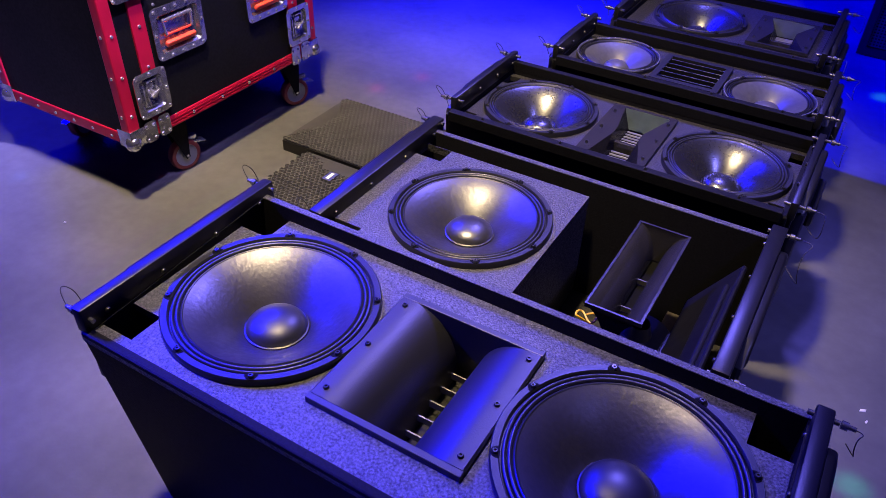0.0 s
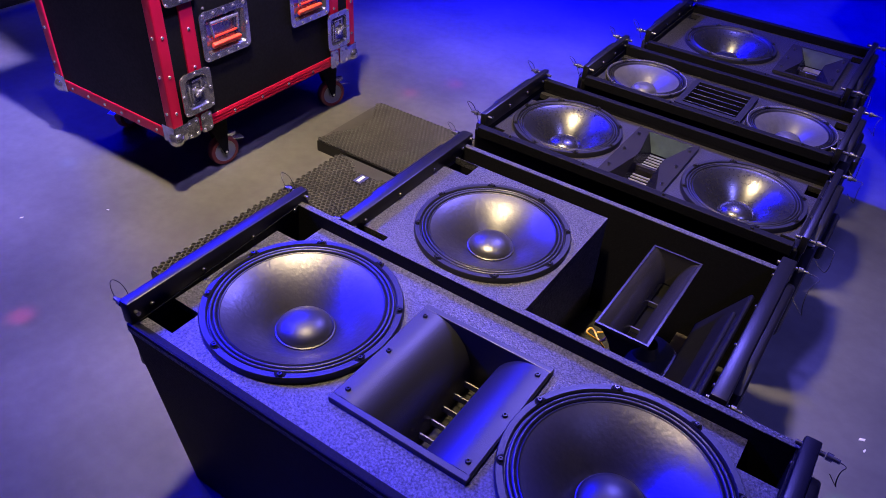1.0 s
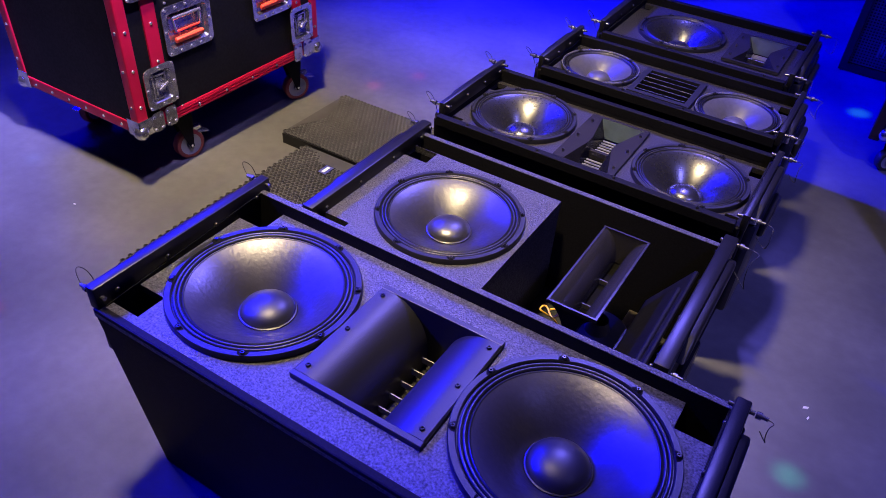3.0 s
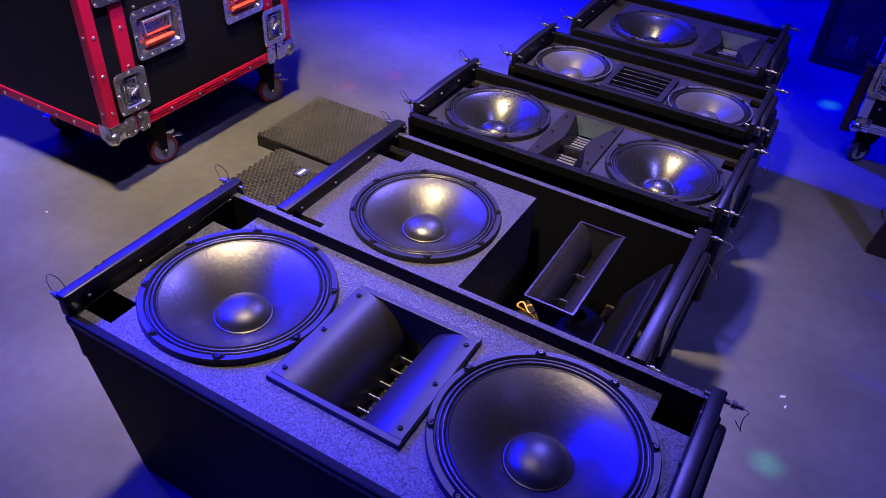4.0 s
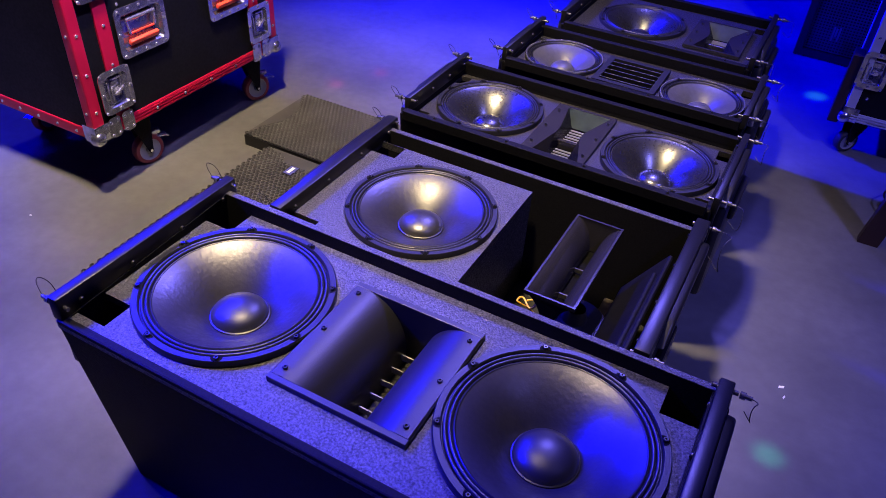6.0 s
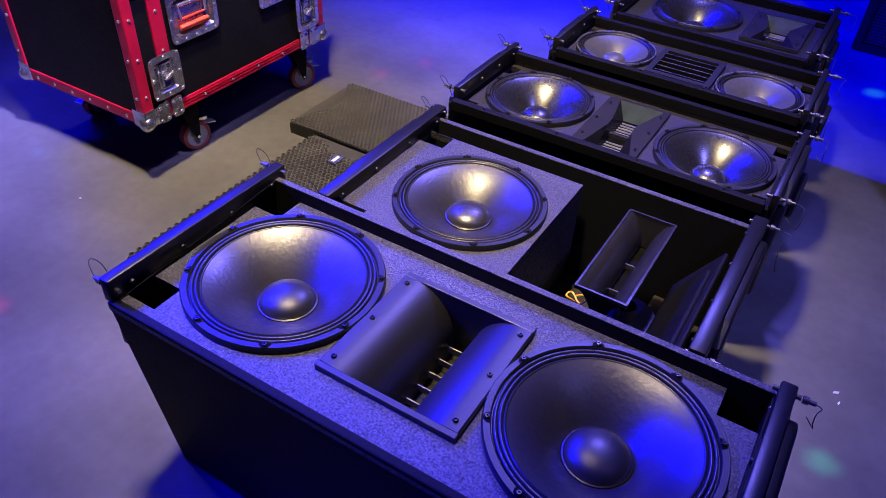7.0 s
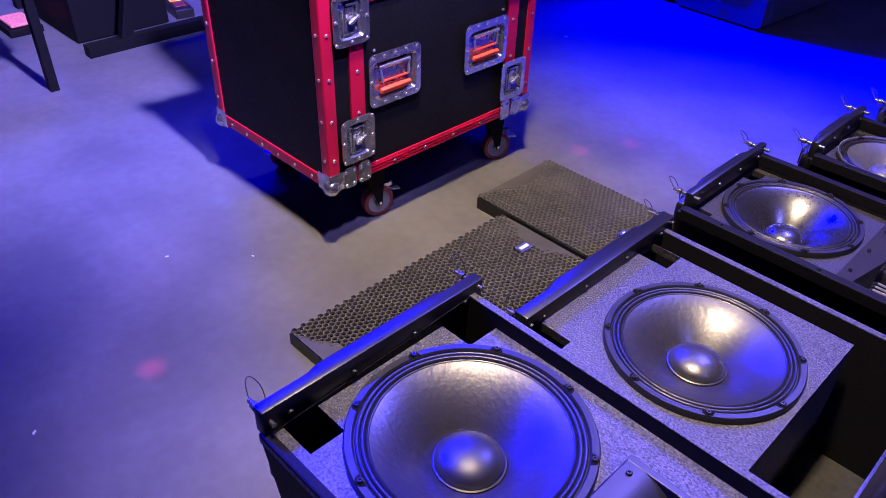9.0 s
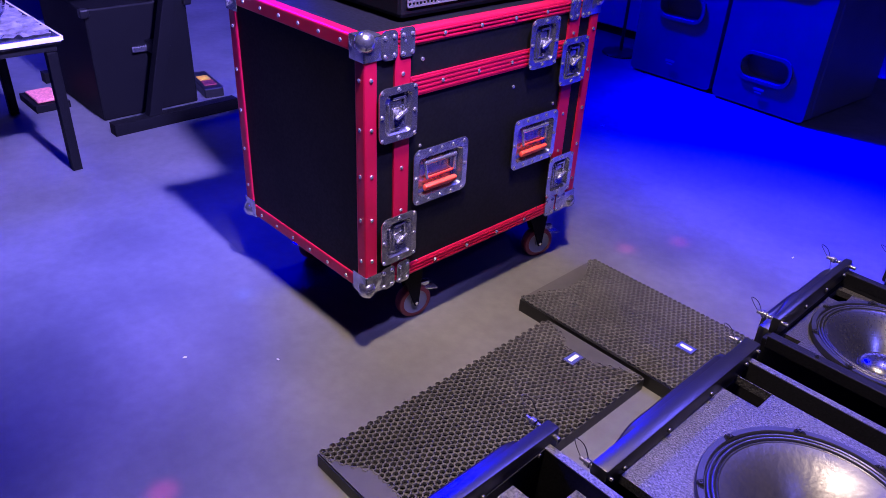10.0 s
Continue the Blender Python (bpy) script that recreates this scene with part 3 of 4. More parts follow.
# -- the third: two woofers and a flared horn
W3, D3, H3 = 0.865, 0.385, 0.475
c3, loops = slim_cabinet(-0.482, 1.690, W3, D3, H3, [(-0.250, 0.014, 0.155), (0.258, -0.008, 0.155)], "black loudspeaker lying open, two shiny woofers beside a flared horn", 0.45)
loops.append(rect(-0.07, 0.075, -0.13, 0.13))
part("baffle", plate(loops, 0.435, 0.450), M_TEX_DARK, c3)
woofer(c3, -0.250, 0.014, 0.456, 0.155, turn=12, deep=1.15, ribs=True, cone_mat=M_CONE_SHINY, cap_mat=M_CONE_SHINY, frame_mat=M_FRAME_DULL, rubber=M_RUBBER_DULL)
woofer(c3, 0.258, -0.008, 0.456, 0.155, turn=5, deep=1.15, ribs=True, cone_mat=M_CONE_SHINY, cap_mat=M_CONE_SHINY, frame_mat=M_FRAME_DULL, rubber=M_RUBBER_DULL)
flared_horn(c3, 0.003, 0.0, 0.461, 0.176, 0.292, 0.046)
rails(c3, W3, D3, 0.487)
side_caps(c3, W3, D3, H3)
rigging(c3, -1, -0.425, -0.165, 0.200, 0.512, w=0.017, h=0.046, pins=((0, 0), (1, 0)), droop=0.6)
rigging(c3, 1, 0.437, -0.185, 0.180, 0.512, w=0.017, h=0.046, pins=((0, 0), (1, 0)), droop=0.6)

# -- the fourth: two grey cones and a louvred port
W4, D4, H4 = 0.745, 0.315, 0.490
c4, loops = slim_cabinet(-0.437, 2.098, W4, D4, H4, [(-0.227, 0.006, 0.125), (0.227, -0.026, 0.125)], "slim black loudspeaker lying open, two grey cones beside louvred port", 0.47)
loops.append(rect(-0.085, 0.085, -0.08, 0.08))
part("baffle", plate(loops, 0.455, 0.472), M_TEX_DARK, c4)
woofer(c4, -0.227, 0.006, 0.476, 0.125, cone_mat=M_CONE_GREY, cap_mat=M_CONE_GREY, turn=12, bolts=4, ring=M_CHROME, deep=0.8, frame_mat=M_FRAME_DULL, rubber=M_RUBBER_DULL)
woofer(c4, 0.227, -0.026, 0.476, 0.125, cone_mat=M_CONE_GREY, cap_mat=M_CONE_GREY, turn=5, bolts=4, ring=M_CHROME, deep=0.8, frame_mat=M_FRAME_DULL, rubber=M_RUBBER_DULL)
port = part("louvred_port", plate([rect(-0.098, 0.098, -0.098, 0.098), rect(-0.08, 0.08, -0.08, 0.08)], 0.472, 0.486), M_FRAME_DULL, c4)
part("port_back", boxes((-0.085, 0.085, -0.08, 0.08, 0.40, 0.41)), M_INNER, port)
bm = bmesh.new()
box(bm, -0.081, 0.081, -0.0014, 0.0014, 0, 0.034, 0.0005, pose(0, 0, 0, 12, 0, 0))
lv = part("louvre", bm, M_FRAME_DULL, port)
lv.matrix_basis = pose(0, -0.06, 0.452)
for k in range(1, 5):
    again(lv, port, 0, -0.06 + 0.0315 * k, 0.452)
rails(c4, W4, D4, 0.505)
side_caps(c4, W4, D4, H4)
rigging(c4, -1, -0.370, -0.150, 0.165, 0.532, w=0.017, h=0.046, pins=((0, 0), (1, 0)), droop=0.6)
rigging(c4, 1, 0.370, -0.165, 0.140, 0.532, w=0.017, h=0.046, pins=((0, 0), (1, 0)), droop=0.6)

# -- the fifth: one woofer and one flared horn
W5, D5, H5 = 0.635, 0.46, 0.505
c5, loops = slim_cabinet(-0.440, 2.530, W5, D5, H5, [(-0.095, 0.0, 0.153)], "short black loudspeaker lying open, single shiny woofer beside a horn", 0.48)
loops.append(rect(0.10, 0.25, -0.115, 0.115))
part("baffle", plate(loops, 0.470, 0.486), M_TEX_DARK, c5)
woofer(c5, -0.095, 0.0, 0.490, 0.153, turn=12, deep=1.15, ribs=True, cone_mat=M_CONE_SHINY, cap_mat=M_CONE_SHINY, frame_mat=M_FRAME_DULL, rubber=M_RUBBER_DULL)
flared_horn(c5, 0.175, 0.0, 0.499, 0.186, 0.262, 0.046)
rails(c5, W5, D5, 0.515)
side_caps(c5, W5, D5, H5)
rigging(c5, -1, -0.318, -0.215, 0.215, 0.545, w=0.017, h=0.046, pins=((0, 0), (1, 0)), droop=0.6)
rigging(c5, 1, 0.318, -0.225, 0.215, 0.545, w=0.017, h=0.046, pins=((0, 0), (1, 0)), droop=0.6)


# ---- loose grilles on the floor ----
def grille(cx, cy, lx, ly, h, rz, label, pitch=0.0165, ends="y"):
    g = thing("speaker_grille", cx, cy, 0, label, "speaker grille", "loose grilles on the floor", rz)
    t = 0.003
    bm = bmesh.new()
    for x0, x1, y0, y1 in ((-lx / 2, lx / 2, -ly / 2, -ly / 2 + t), (-lx / 2, lx / 2, ly / 2 - t, ly / 2), (-lx / 2, -lx / 2 + t, -ly / 2 + t, ly / 2 - t), (lx / 2 - t, lx / 2, -ly / 2 + t, ly / 2 - t)):
        box(bm, x0, x1, y0, y1, 0, h - 0.008)
    part("rim", bm, M_STEEL, g)
    part("foam", boxes((-lx / 2 + 0.004, lx / 2 - 0.004, -ly / 2 + 0.004, ly / 2 - 0.004, 0.002, h - 0.010)), M_FOAM, g)
    bm = bmesh.new()
    R = pitch / math.sqrt(3)
    dy = 1.5 * R
    ny, nx = int(ly / dy), int(lx / pitch)
    x0, y0 = -(nx - 0.5) * pitch / 2, -(ny - 1) * dy / 2
    for j in range(ny):
        for i in range(nx):
            x, y = x0 + i * pitch + (0.5 * pitch if j % 2 else 0), y0 + j * dy
            if abs(x) > lx / 2 - pitch * 0.05 or abs(y) > ly / 2 - pitch * 0.25:
                continue
            if ends == "y":
                e, q, full = ly / 2 - abs(y), lx / 2 - abs(x), lx
            else:
                e, q, full = lx / 2 - abs(x), ly / 2 - abs(y), ly
            if e < 0.062 * min(1.0, q / (full * 0.36)) ** 1.6:
                continue
            outer = [bm.verts.new((x + R * math.sin(math.pi / 3 * k), y + R * math.cos(math.pi / 3 * k), h - 0.002)) for k in range(6)]
            inner = [bm.verts.new((x + 0.76 * R * math.sin(math.pi / 3 * k), y + 0.76 * R * math.cos(math.pi / 3 * k), h + 0.0005)) for k in range(6)]
            low = [bm.verts.new((x + 0.74 * R * math.sin(math.pi / 3 * k), y + 0.74 * R * math.cos(math.pi / 3 * k), h - 0.007)) for k in range(6)]
            for k in range(6):
                n = (k + 1) % 6
                bm.faces.new((outer[k], outer[n], inner[n], inner[k]))
                bm.faces.new((inner[k], inner[n], low[n], low[k]))
    a, b = lx / 2 - 0.003, ly / 2 - 0.003
    for sgn in (-1, 1):
        if ends == "y":
            loop = [(-a, sgn * b), (a, sgn * b), (a * 0.6, sgn * (b - 0.026)), (a * 0.30, sgn * (b - 0.066)), (-a * 0.30, sgn * (b - 0.066)), (-a * 0.6, sgn * (b - 0.026))]
        else:
            loop = [(sgn * a, -b), (sgn * a, b), (sgn * (a - 0.026), b * 0.6), (sgn * (a - 0.066), b * 0.30), (sgn * (a - 0.066), -b * 0.30), (sgn * (a - 0.026), -b * 0.6)]
        part("end_plate", plate([loop], h - 0.008, h - 0.0025), M_GPLATE, g)
    tagged(part("hexagon_mesh", bm, M_GRILLE, g), kind="stuff")
    return g


def badge(parent, x, y, z, rz):
    bm = boxes((-0.028, 0.028, -0.019, 0.019, 0, 0.003), bevel=0.0008)
    b = part("badge", bm, M_PIN, parent, "small badge with a pale rim")
    b.matrix_basis = pose(x, y, z, 0, 0, rz)
    part("badge_field", boxes((-0.025, 0.025, -0.016, 0.016, 0.003, 0.0036), bevel=0), M_BLUEBADGE, b)
    part("badge_mark", boxes((-0.018, 0.018, -0.006, 0.006, 0.0036, 0.0042), bevel=0), M_WHITE, b)


g1 = grille(-1.412, 1.280, 0.350, 0.840, 0.045, 0, "black hexagon-mesh loudspeaker grille lying flat on the floor")
badge(g1, 0.0, 0.325, 0.046, 90)
g2 = grille(-1.338, 1.902, 0.745, 0.380, 0.050, 0, "black hexagon-mesh loudspeaker grille lying beside another grille", ends="x")
badge(g2, 0.11, -0.01, 0.051, 0)


# ---- flight cases ----
def corner_ball(parent, x, y, z, sx, sy, sz, size=0.055):
    bm = bmesh.new()
    bmesh.ops.create_uvsphere(bm, u_segments=14, v_segments=8, radius=0.026, matrix=pose(-sx * 0.010, -sy * 0.010, -sz * 0.010))
    t = 0.003
    for ax in range(3):
        lo, hi = [0, 0, 0], [0, 0, 0]
        for k, s in enumerate((sx, sy, sz)):
            if k == ax:
                lo[k], hi[k] = sorted((0, s * t))
            else:
                lo[k], hi[k] = sorted((s * t, -s * size))
        box(bm, lo[0], hi[0], lo[1], hi[1], lo[2], hi[2], 0.001)
    c = part("ball_corner", bm, M_ZINC, parent, "zinc ball corner", smooth=True)
    c.matrix_basis = pose(x, y, z)
    return c


def rivet(parent, ref, x, y, z, rx=0, ry=0, rz=0):
    if "m" not in ref:
        bm = lathe([(0.0058, 0), (0.0052, 0.0022), (0.0026, 0.0038), (0, 0.0042)], 8)
        ref["m"] = part("rivet", bm, M_CHROME, parent, smooth=True)
        ref["m"].matrix_basis = pose(x, y, z, rx, ry, rz)
        return ref["m"]
    return again(ref["m"], parent, x, y, z, rx, ry, rz)


def pressed_dish(parent, hw, y0, y1, r, deep):
    """A tray pressed into a plate: rounded mouth, sloping sides and a flat floor."""
    bm = bmesh.new()
    rows = [[bm.verts.new((x, y, z)) for x, y in rounded_loop(-hw + i, hw - i, y0 + i, y1 - i, max(r - i, 0.003))]
            for i, z in ((-0.0005, 0.0032), (0.001, 0.0015), (0.006, -deep + 0.001), (0.008, -deep))]
    for p, q in zip(rows, rows[1:]):
        for i in range(len(p)):
            j = (i + 1) % len(p)
            bm.faces.new((p[i], p[j], q[j], q[i]))
    bm.faces.new(rows[-1])
    # darker zinc than the plate, so the tray's shade sits in its colour
    return part("dish", bm, M_PIN, parent, smooth=True)


def butterfly_latch(parent, m, w=0.122, h=0.142):
    """A recessed butterfly latch; its face looks along local +z."""
    bm = plate([rounded_loop(-w / 2, w / 2, -h / 2, h / 2, 0.022), rounded_loop(-w * 0.35, w * 0.35, -h * 0.365, h * 0.365, 0.014)], 0, 0.003)
    d = part("latch", bm, M_ZINC, parent, "zinc butterfly latch")
    d.matrix_basis = m
    pressed_dish(d, w * 0.35, -h * 0.365, h * 0.365, 0.014, 0.0078)
    bm = bmesh.new()
    tube(bm, (0.004, -0.004, -0.0075), (0.004, -0.004, 0.004), 0.012, 16)
    tube(bm, (0.004, -0.004, 0.004), (0.004, -0.004, 0.008), 0.006, 10)
    box(bm, -0.016, 0.024, -0.0035, 0.0035, 0.001, 0.009, 0.0015, pose(0.004, -0.004, 0, 0, 0, 28))
    part("butterfly", bm, M_CHROME, d, smooth=True)
    bm = bmesh.new()
    for x0, x1, y0, y1 in ((-0.030, -0.024, -0.040, 0.026), (-0.018, -0.013, -0.034, 0.014), (0.020, 0.026, -0.010, 0.042), (-0.014, 0.022, 0.034, 0.041), (-0.020, 0.010, -0.044, -0.038)):
        box(bm, x0, x1, y0, y1, -0.0075, -0.001, 0.0016)
    box(bm, -0.014, 0.014, 0.012, 0.031, -0.0075, -0.004, 0.002)
    part("catch", bm, M_ZINC, d)
    ref = {}
    for sx in (-1, 0, 1):
        for sy in (-1, 0, 1):
            if sx or sy:
                rivet(d, ref, sx * w * 0.43, sy * h * 0.435, 0.003)
    return d


def dish_handle(parent, m, w=0.198, h=0.160, grip=M_ORANGE, note="orange rubber grip"):
    bm = plate([rounded_loop(-w / 2, w / 2, -h / 2, h / 2, 0.020), rounded_loop(-w * 0.41, w * 0.41, -h * 0.37, h * 0.34, 0.014)], 0, 0.003)
    d = part("handle", bm, M_ZINC, parent, "recessed zinc handle")
    d.matrix_basis = m
    pressed_dish(d, w * 0.41, -h * 0.37, h * 0.34, 0.014, 0.0105)
    bm = bmesh.new()
    box(bm, -0.058, 0.058, -0.014, 0.004, -0.006, 0.008, 0.004, pose(0, -0.030, 0.002, 24, 0, 0))
    box(bm, -0.054, 0.054, -0.003, 0.004, -0.008, -0.003, 0.002, pose(0, -0.012, 0, 8, 0, 0))
    part("grip", bm, grip, d, note, smooth=True)
    bm = bmesh.new()
    tube(bm, (-0.058, 0.036, -0.002), (0.058, 0.036, -0.002), 0.006, 10)
    for s in (-1, 1):
        tube(bm, (s * 0.055, 0.036, -0.002), (s * 0.050, -0.008, 0.002), 0.004, 8)
    part("spring_rod", bm, M_CHROME, d, smooth=True)
    ref = {}
    for k in range(5):
        for sy in (-1, 1):
            rivet(d, ref, -w * 0.42 + w * 0.21 * k, sy * h * 0.44 - h * 0.01, 0.003)
    for sx in (-1, 1):
        rivet(d, ref, sx * w * 0.455, 0, 0.003)
    return d


def caster(parent, x, y, top, r, rz, tyre, brake=True):
    """A swivel caster: plate, fork, wheel with hub, brake pedal."""
    p = part("caster", boxes((-0.045, 0.045, -0.04, 0.04, top - 0.006, top)), M_CHROME, parent)
    p.matrix_basis = pose(x, y, 0, 0, 0, rz)
    bm = bmesh.new()
    tube(bm, (0, 0, top - 0.024), (0, 0, top - 0.005), 0.028, 16)
    ax = -0.022
    for sd in (-1, 1):
        loop = [(ax - 0.010, r - 0.006), (ax + 0.004, r - 0.011), (ax + 0.009, r), (0.030, top - 0.040), (0.034, top - 0.016), (-0.036, top - 0.016), (-0.040, top - 0.050), (ax - 0.009, r + 0.006)]
        rows = [[bm.verts.new((px, sd * 0.022 + q, pz)) for px, pz in loop] for q in (-0.0015, 0.0015)]
        for i in range(len(loop)):
            j = (i + 1) % len(loop)
            bm.faces.new((rows[0][i], rows[0][j], rows[1][j], rows[1][i]))
        bm.faces.new(rows[0])
        bm.faces.new(rows[1][::-1])
    box(bm, -0.028, 0.030, -0.0235, 0.0235, top - 0.024, top - 0.016, 0.002)
    part("fork", bm, M_BOX, p)
    bm = bmesh.new()
    tube(bm, (ax, -0.027, r), (ax, 0.027, r), 0.0055, 10)
    part("axle", bm, M_CHROME, p)
    w = lathe([(r * 0.72, -0.017), (r * 0.93, -0.016), (r, -0.010), (r, 0.010), (r * 0.93, 0.016), (r * 0.72, 0.017)], 32, pose(-0.022, 0, r, 90, 0, 0))
    part("tyre", w, tyre, p, smooth=True)
    hb = lathe([(0, -0.019), (r * 0.22, -0.019), (r * 0.25, -0.012), (r * 0.60, -0.012), (r * 0.72, -0.0165), (r * 0.74, 0), (r * 0.72, 0.0165), (r * 0.60, 0.012), (r * 0.25, 0.012), (r * 0.22, 0.019), (0, 0.019)], 28, pose(-0.022, 0, r, 90, 0, 0))
    part("hub", hb, M_HUB, p, smooth=True)
    if brake:
        bm = bmesh.new()
        box(bm, -0.105, -0.058, -0.016, 0.016, -0.0025, 0.0025, 0.002, pose(0, 0, r + 0.052, 0, -14, 0))
        box(bm, -0.075, -0.030, -0.008, 0.008, r + 0.042, r + 0.060, 0.003)
        part("brake_pedal", bm, M_CHROME, p)
    return p


X0, X1, Y0, Y1, Z0, Z1 = -2.462, -1.840, 1.205, 2.095, 0.210, 0.907
case = thing("flight_case", (X0 + X1) / 2, (Y0 + Y1) / 2, 0, "tall black flight case with red edges and orange handles on casters", "flight case")
ox, oy = (X1 - X0) / 2, (Y1 - Y0) / 2
part("body", boxes((-ox + 0.006, ox - 0.006, -oy + 0.006, oy - 0.006, Z0 + 0.006, Z1 - 0.006), bevel=0.002), M_LAM, case)
E = 0.040
for sx in (-1, 1):
    for sy in (-1, 1):
        bm = bmesh.new()
        a, b = sorted((sx * ox, sx * (ox - E)))
        c, d = sorted((sy * oy, sy * (oy - E)))
        box(bm, a, b, c, d, Z0 + 0.03, Z1 - 0.03, 0.006)
        part("edge_post", bm, M_RED, case)
for zz in (Z0, Z1 - E):
    for sx in (-1, 1):
        a, b = sorted((sx * (ox - 0.0015), sx * (ox - E)))
        bm = bmesh.new()
        box(bm, a, b, -oy + 0.03, oy - 0.03, zz, zz + E, 0.005)
        for k in range(3):
            xx = sx * (ox - 0.0005)
            box(bm, xx - 0.002, xx + 0.002, -oy + 0.05, oy - 0.05, zz + 0.008 + 0.010 * k, zz + 0.0115 + 0.010 * k)
        part("edge_rail", bm, M_RED, case)
    for sy in (-1, 1):
        a, b = sorted((sy * (oy - 0.0015), sy * (oy - E)))
        bm = bmesh.new()
        box(bm, -ox + 0.03, ox - 0.03, a, b, zz, zz + E, 0.005)
        part("edge_rail", bm, M_RED, case)
# the lids' seams: red strips set in from the edges
for sx in (-1, 1):
    a, b = sorted((sx * (ox - 0.010), sx * (ox + 0.001)))
    for yy in (-oy + 0.092, oy - 0.142):
        part("seam_strip", boxes((a, b, yy, yy + 0.050, Z0 + 0.034, Z1 - 0.034)), M_RED, case)
    part("seam_strip", boxes((a, b, -oy + 0.1425, oy - 0.1425, Z1 - 0.165, Z1 - 0.115), *[(b - 0.002, b + 0.0016, -oy + 0.146, oy - 0.146, Z1 - 0.160 + 0.0115 * k, Z1 - 0.1545 + 0.0115 * k) for k in range(4)], bevel=0.0006) if sx > 0 else boxes((a, b, -oy + 0.1425, oy - 0.1425, Z1 - 0.165, Z1 - 0.115)), M_RED, case)
for sx in (-1, 1):
    for sy in (-1, 1):
        corner_ball(case, sx * ox, sy * oy, Z0, sx, sy, -1)
        corner_ball(case, sx * ox, sy * oy, Z1, sx, sy, 1)
FX = Matrix(((0, 0, 1, 0), (1, 0, 0, 0), (0, 1, 0, 0), (0, 0, 0, 1)))


def on_side(y, z, out=0.006):
    return Matrix.Translation((ox + out, y - (Y0 + Y1) / 2, z)) @ FX


for y, z in ((1.300, 0.714), (1.308, 0.358), (1.835, 0.804), (1.982, 0.728), (1.988, 0.352)):
    butterfly_latch(case, on_side(y, z, 0.0105))
for y, z in ((1.457, 0.514), (1.846, 0.508)):
    dish_handle(case, on_side(y, z))
for y, z in ((1.305, 0.234), (1.995, 0.234), (1.305, 0.878), (1.995, 0.878)):
    bm = plate([rounded_loop(-0.050, -0.004, -0.030, 0.040, 0.012)], 0, 0.003)
    bm.faces.ensure_lookup_table()
    br = part("bracket", bm, M_ZINC, case)
    br.matrix_basis = on_side(y, z, 0.002)
    b2 = part("bracket", plate([rounded_loop(0.004, 0.050, -0.030, 0.040, 0.012)], 0, 0.003), M_ZINC, br)
    ref = {}
    for sx in (-0.042, -0.014, 0.014, 0.042):
        for sy in (-0.02, 0.024):
            rivet(br, ref, sx, sy, 0.003)
ref = {}
for k in range(5):
    z = Z0 + 0.10 + (Z1 - Z0 - 0.20) * k / 4
    for dy in (0.020, 0.117):
        rivet(case, ref, ox + (0.0 if dy < 0.1 else 0.001), -oy + dy, z, 0, 90, 0)
        rivet(case, ref, ox + (0.0 if dy < 0.1 else 0.001), oy - dy, z, 0, 90, 0)
    rivet(case, ref, ox - 0.02, -oy, z, 90, 0, 0)
    rivet(case, ref, -ox + 0.02, -oy, z, 90, 0, 0)
for k in range(6):
    y = -oy + 0.12 + (2 * oy - 0.24) * k / 5
    for z in (Z0 + 0.02, Z1 - 0.02, Z1 - 0.14):
        rivet(case, ref, ox + 0.0025, y, z, 0, 90, 0)
    x = -ox + 0.09 + (2 * ox - 0.18) * k / 5
    for z in (Z0 + 0.02, Z1 - 0.02):
        rivet(case, ref, x, -oy - 0.0005, z, 90, 0, 0)
for y, z in ((1.39, 0.83), (1.74, 0.69), (1.39, 0.60), (1.93, 0.60), (1.39, 0.245), (1.91, 0.245)):
    rivet(case, ref, ox - 0.006, y - (Y0 + Y1) / 2, z, 0, 90, 0)
for sx, sy, rz in ((1, -1, 258), (1, 1, 250), (-1, -1, 100), (-1, 1, 80)):
    caster(case, sx * (ox - 0.075), sy * (oy - 0.212) if sy < 0 else oy - 0.10, Z0 + 0.004, 0.056, rz, M_TYRE)

def lattice(name, parent, u0, u1, v0, v1, step, m, mat):
    """A fine square lattice in a plane, laid by the matrix m."""
    bm = bmesh.new()
    for k in range(int((u1 - u0) / step) + 1):
        box(bm, u0 + k * step - step * 0.2, u0 + k * step + step * 0.2, v0, v1, 0, 0.003, 0, m)
    for k in range(int((v1 - v0) / step) + 1):
        box(bm, u0, u1, v0 + k * step - step * 0.2, v0 + k * step + step * 0.2, 0.0005, 0.0035, 0, m)
    return tagged(part(name, bm, mat, parent), kind="stuff")


# a black loudspeaker on the case
top = thing("stage_loudspeaker", -2.14, 1.68, Z1 + 0.002, "black mesh-fronted loudspeaker standing on a flight case", "loudspeaker")
part("body", boxes((-0.22, 0.22, -0.30, 0.30, 0, 0.60), bevel=0.012), M_BOX, top)
lattice("front_mesh", top, -0.28, 0.28, 0.03, 0.57, 0.012, Matrix.Translation((0.222, 0, 0)) @ FX, M_GRILLE)

# ---- far right: floor monitor, silver-edged case, dark post ----
mon = thing("stage_monitor", 0.25, 4.02, 0, "black stage loudspeaker with a mesh front standing on the floor", "loudspeaker", rz=-3)
bm = boxes((-0.30, 0.30, -0.15, 0.30, 0, 0.72), bevel=0.012)
part("body", bm, M_BOX, mon)
lattice("front_mesh", mon, -0.26, 0.26, 0.05, 0.69, 0.014, pose(0, -0.152, 0, 90, 0, 0), M_GRILLE)
part("frame", plate([rect(-0.298, 0.298, 0.004, 0.716), rect(-0.265, 0.265, 0.04, 0.695)], 0.150, 0.158), M_PLASTIC, mon).matrix_basis = pose(0, 0, 0, 90, 0, 0)
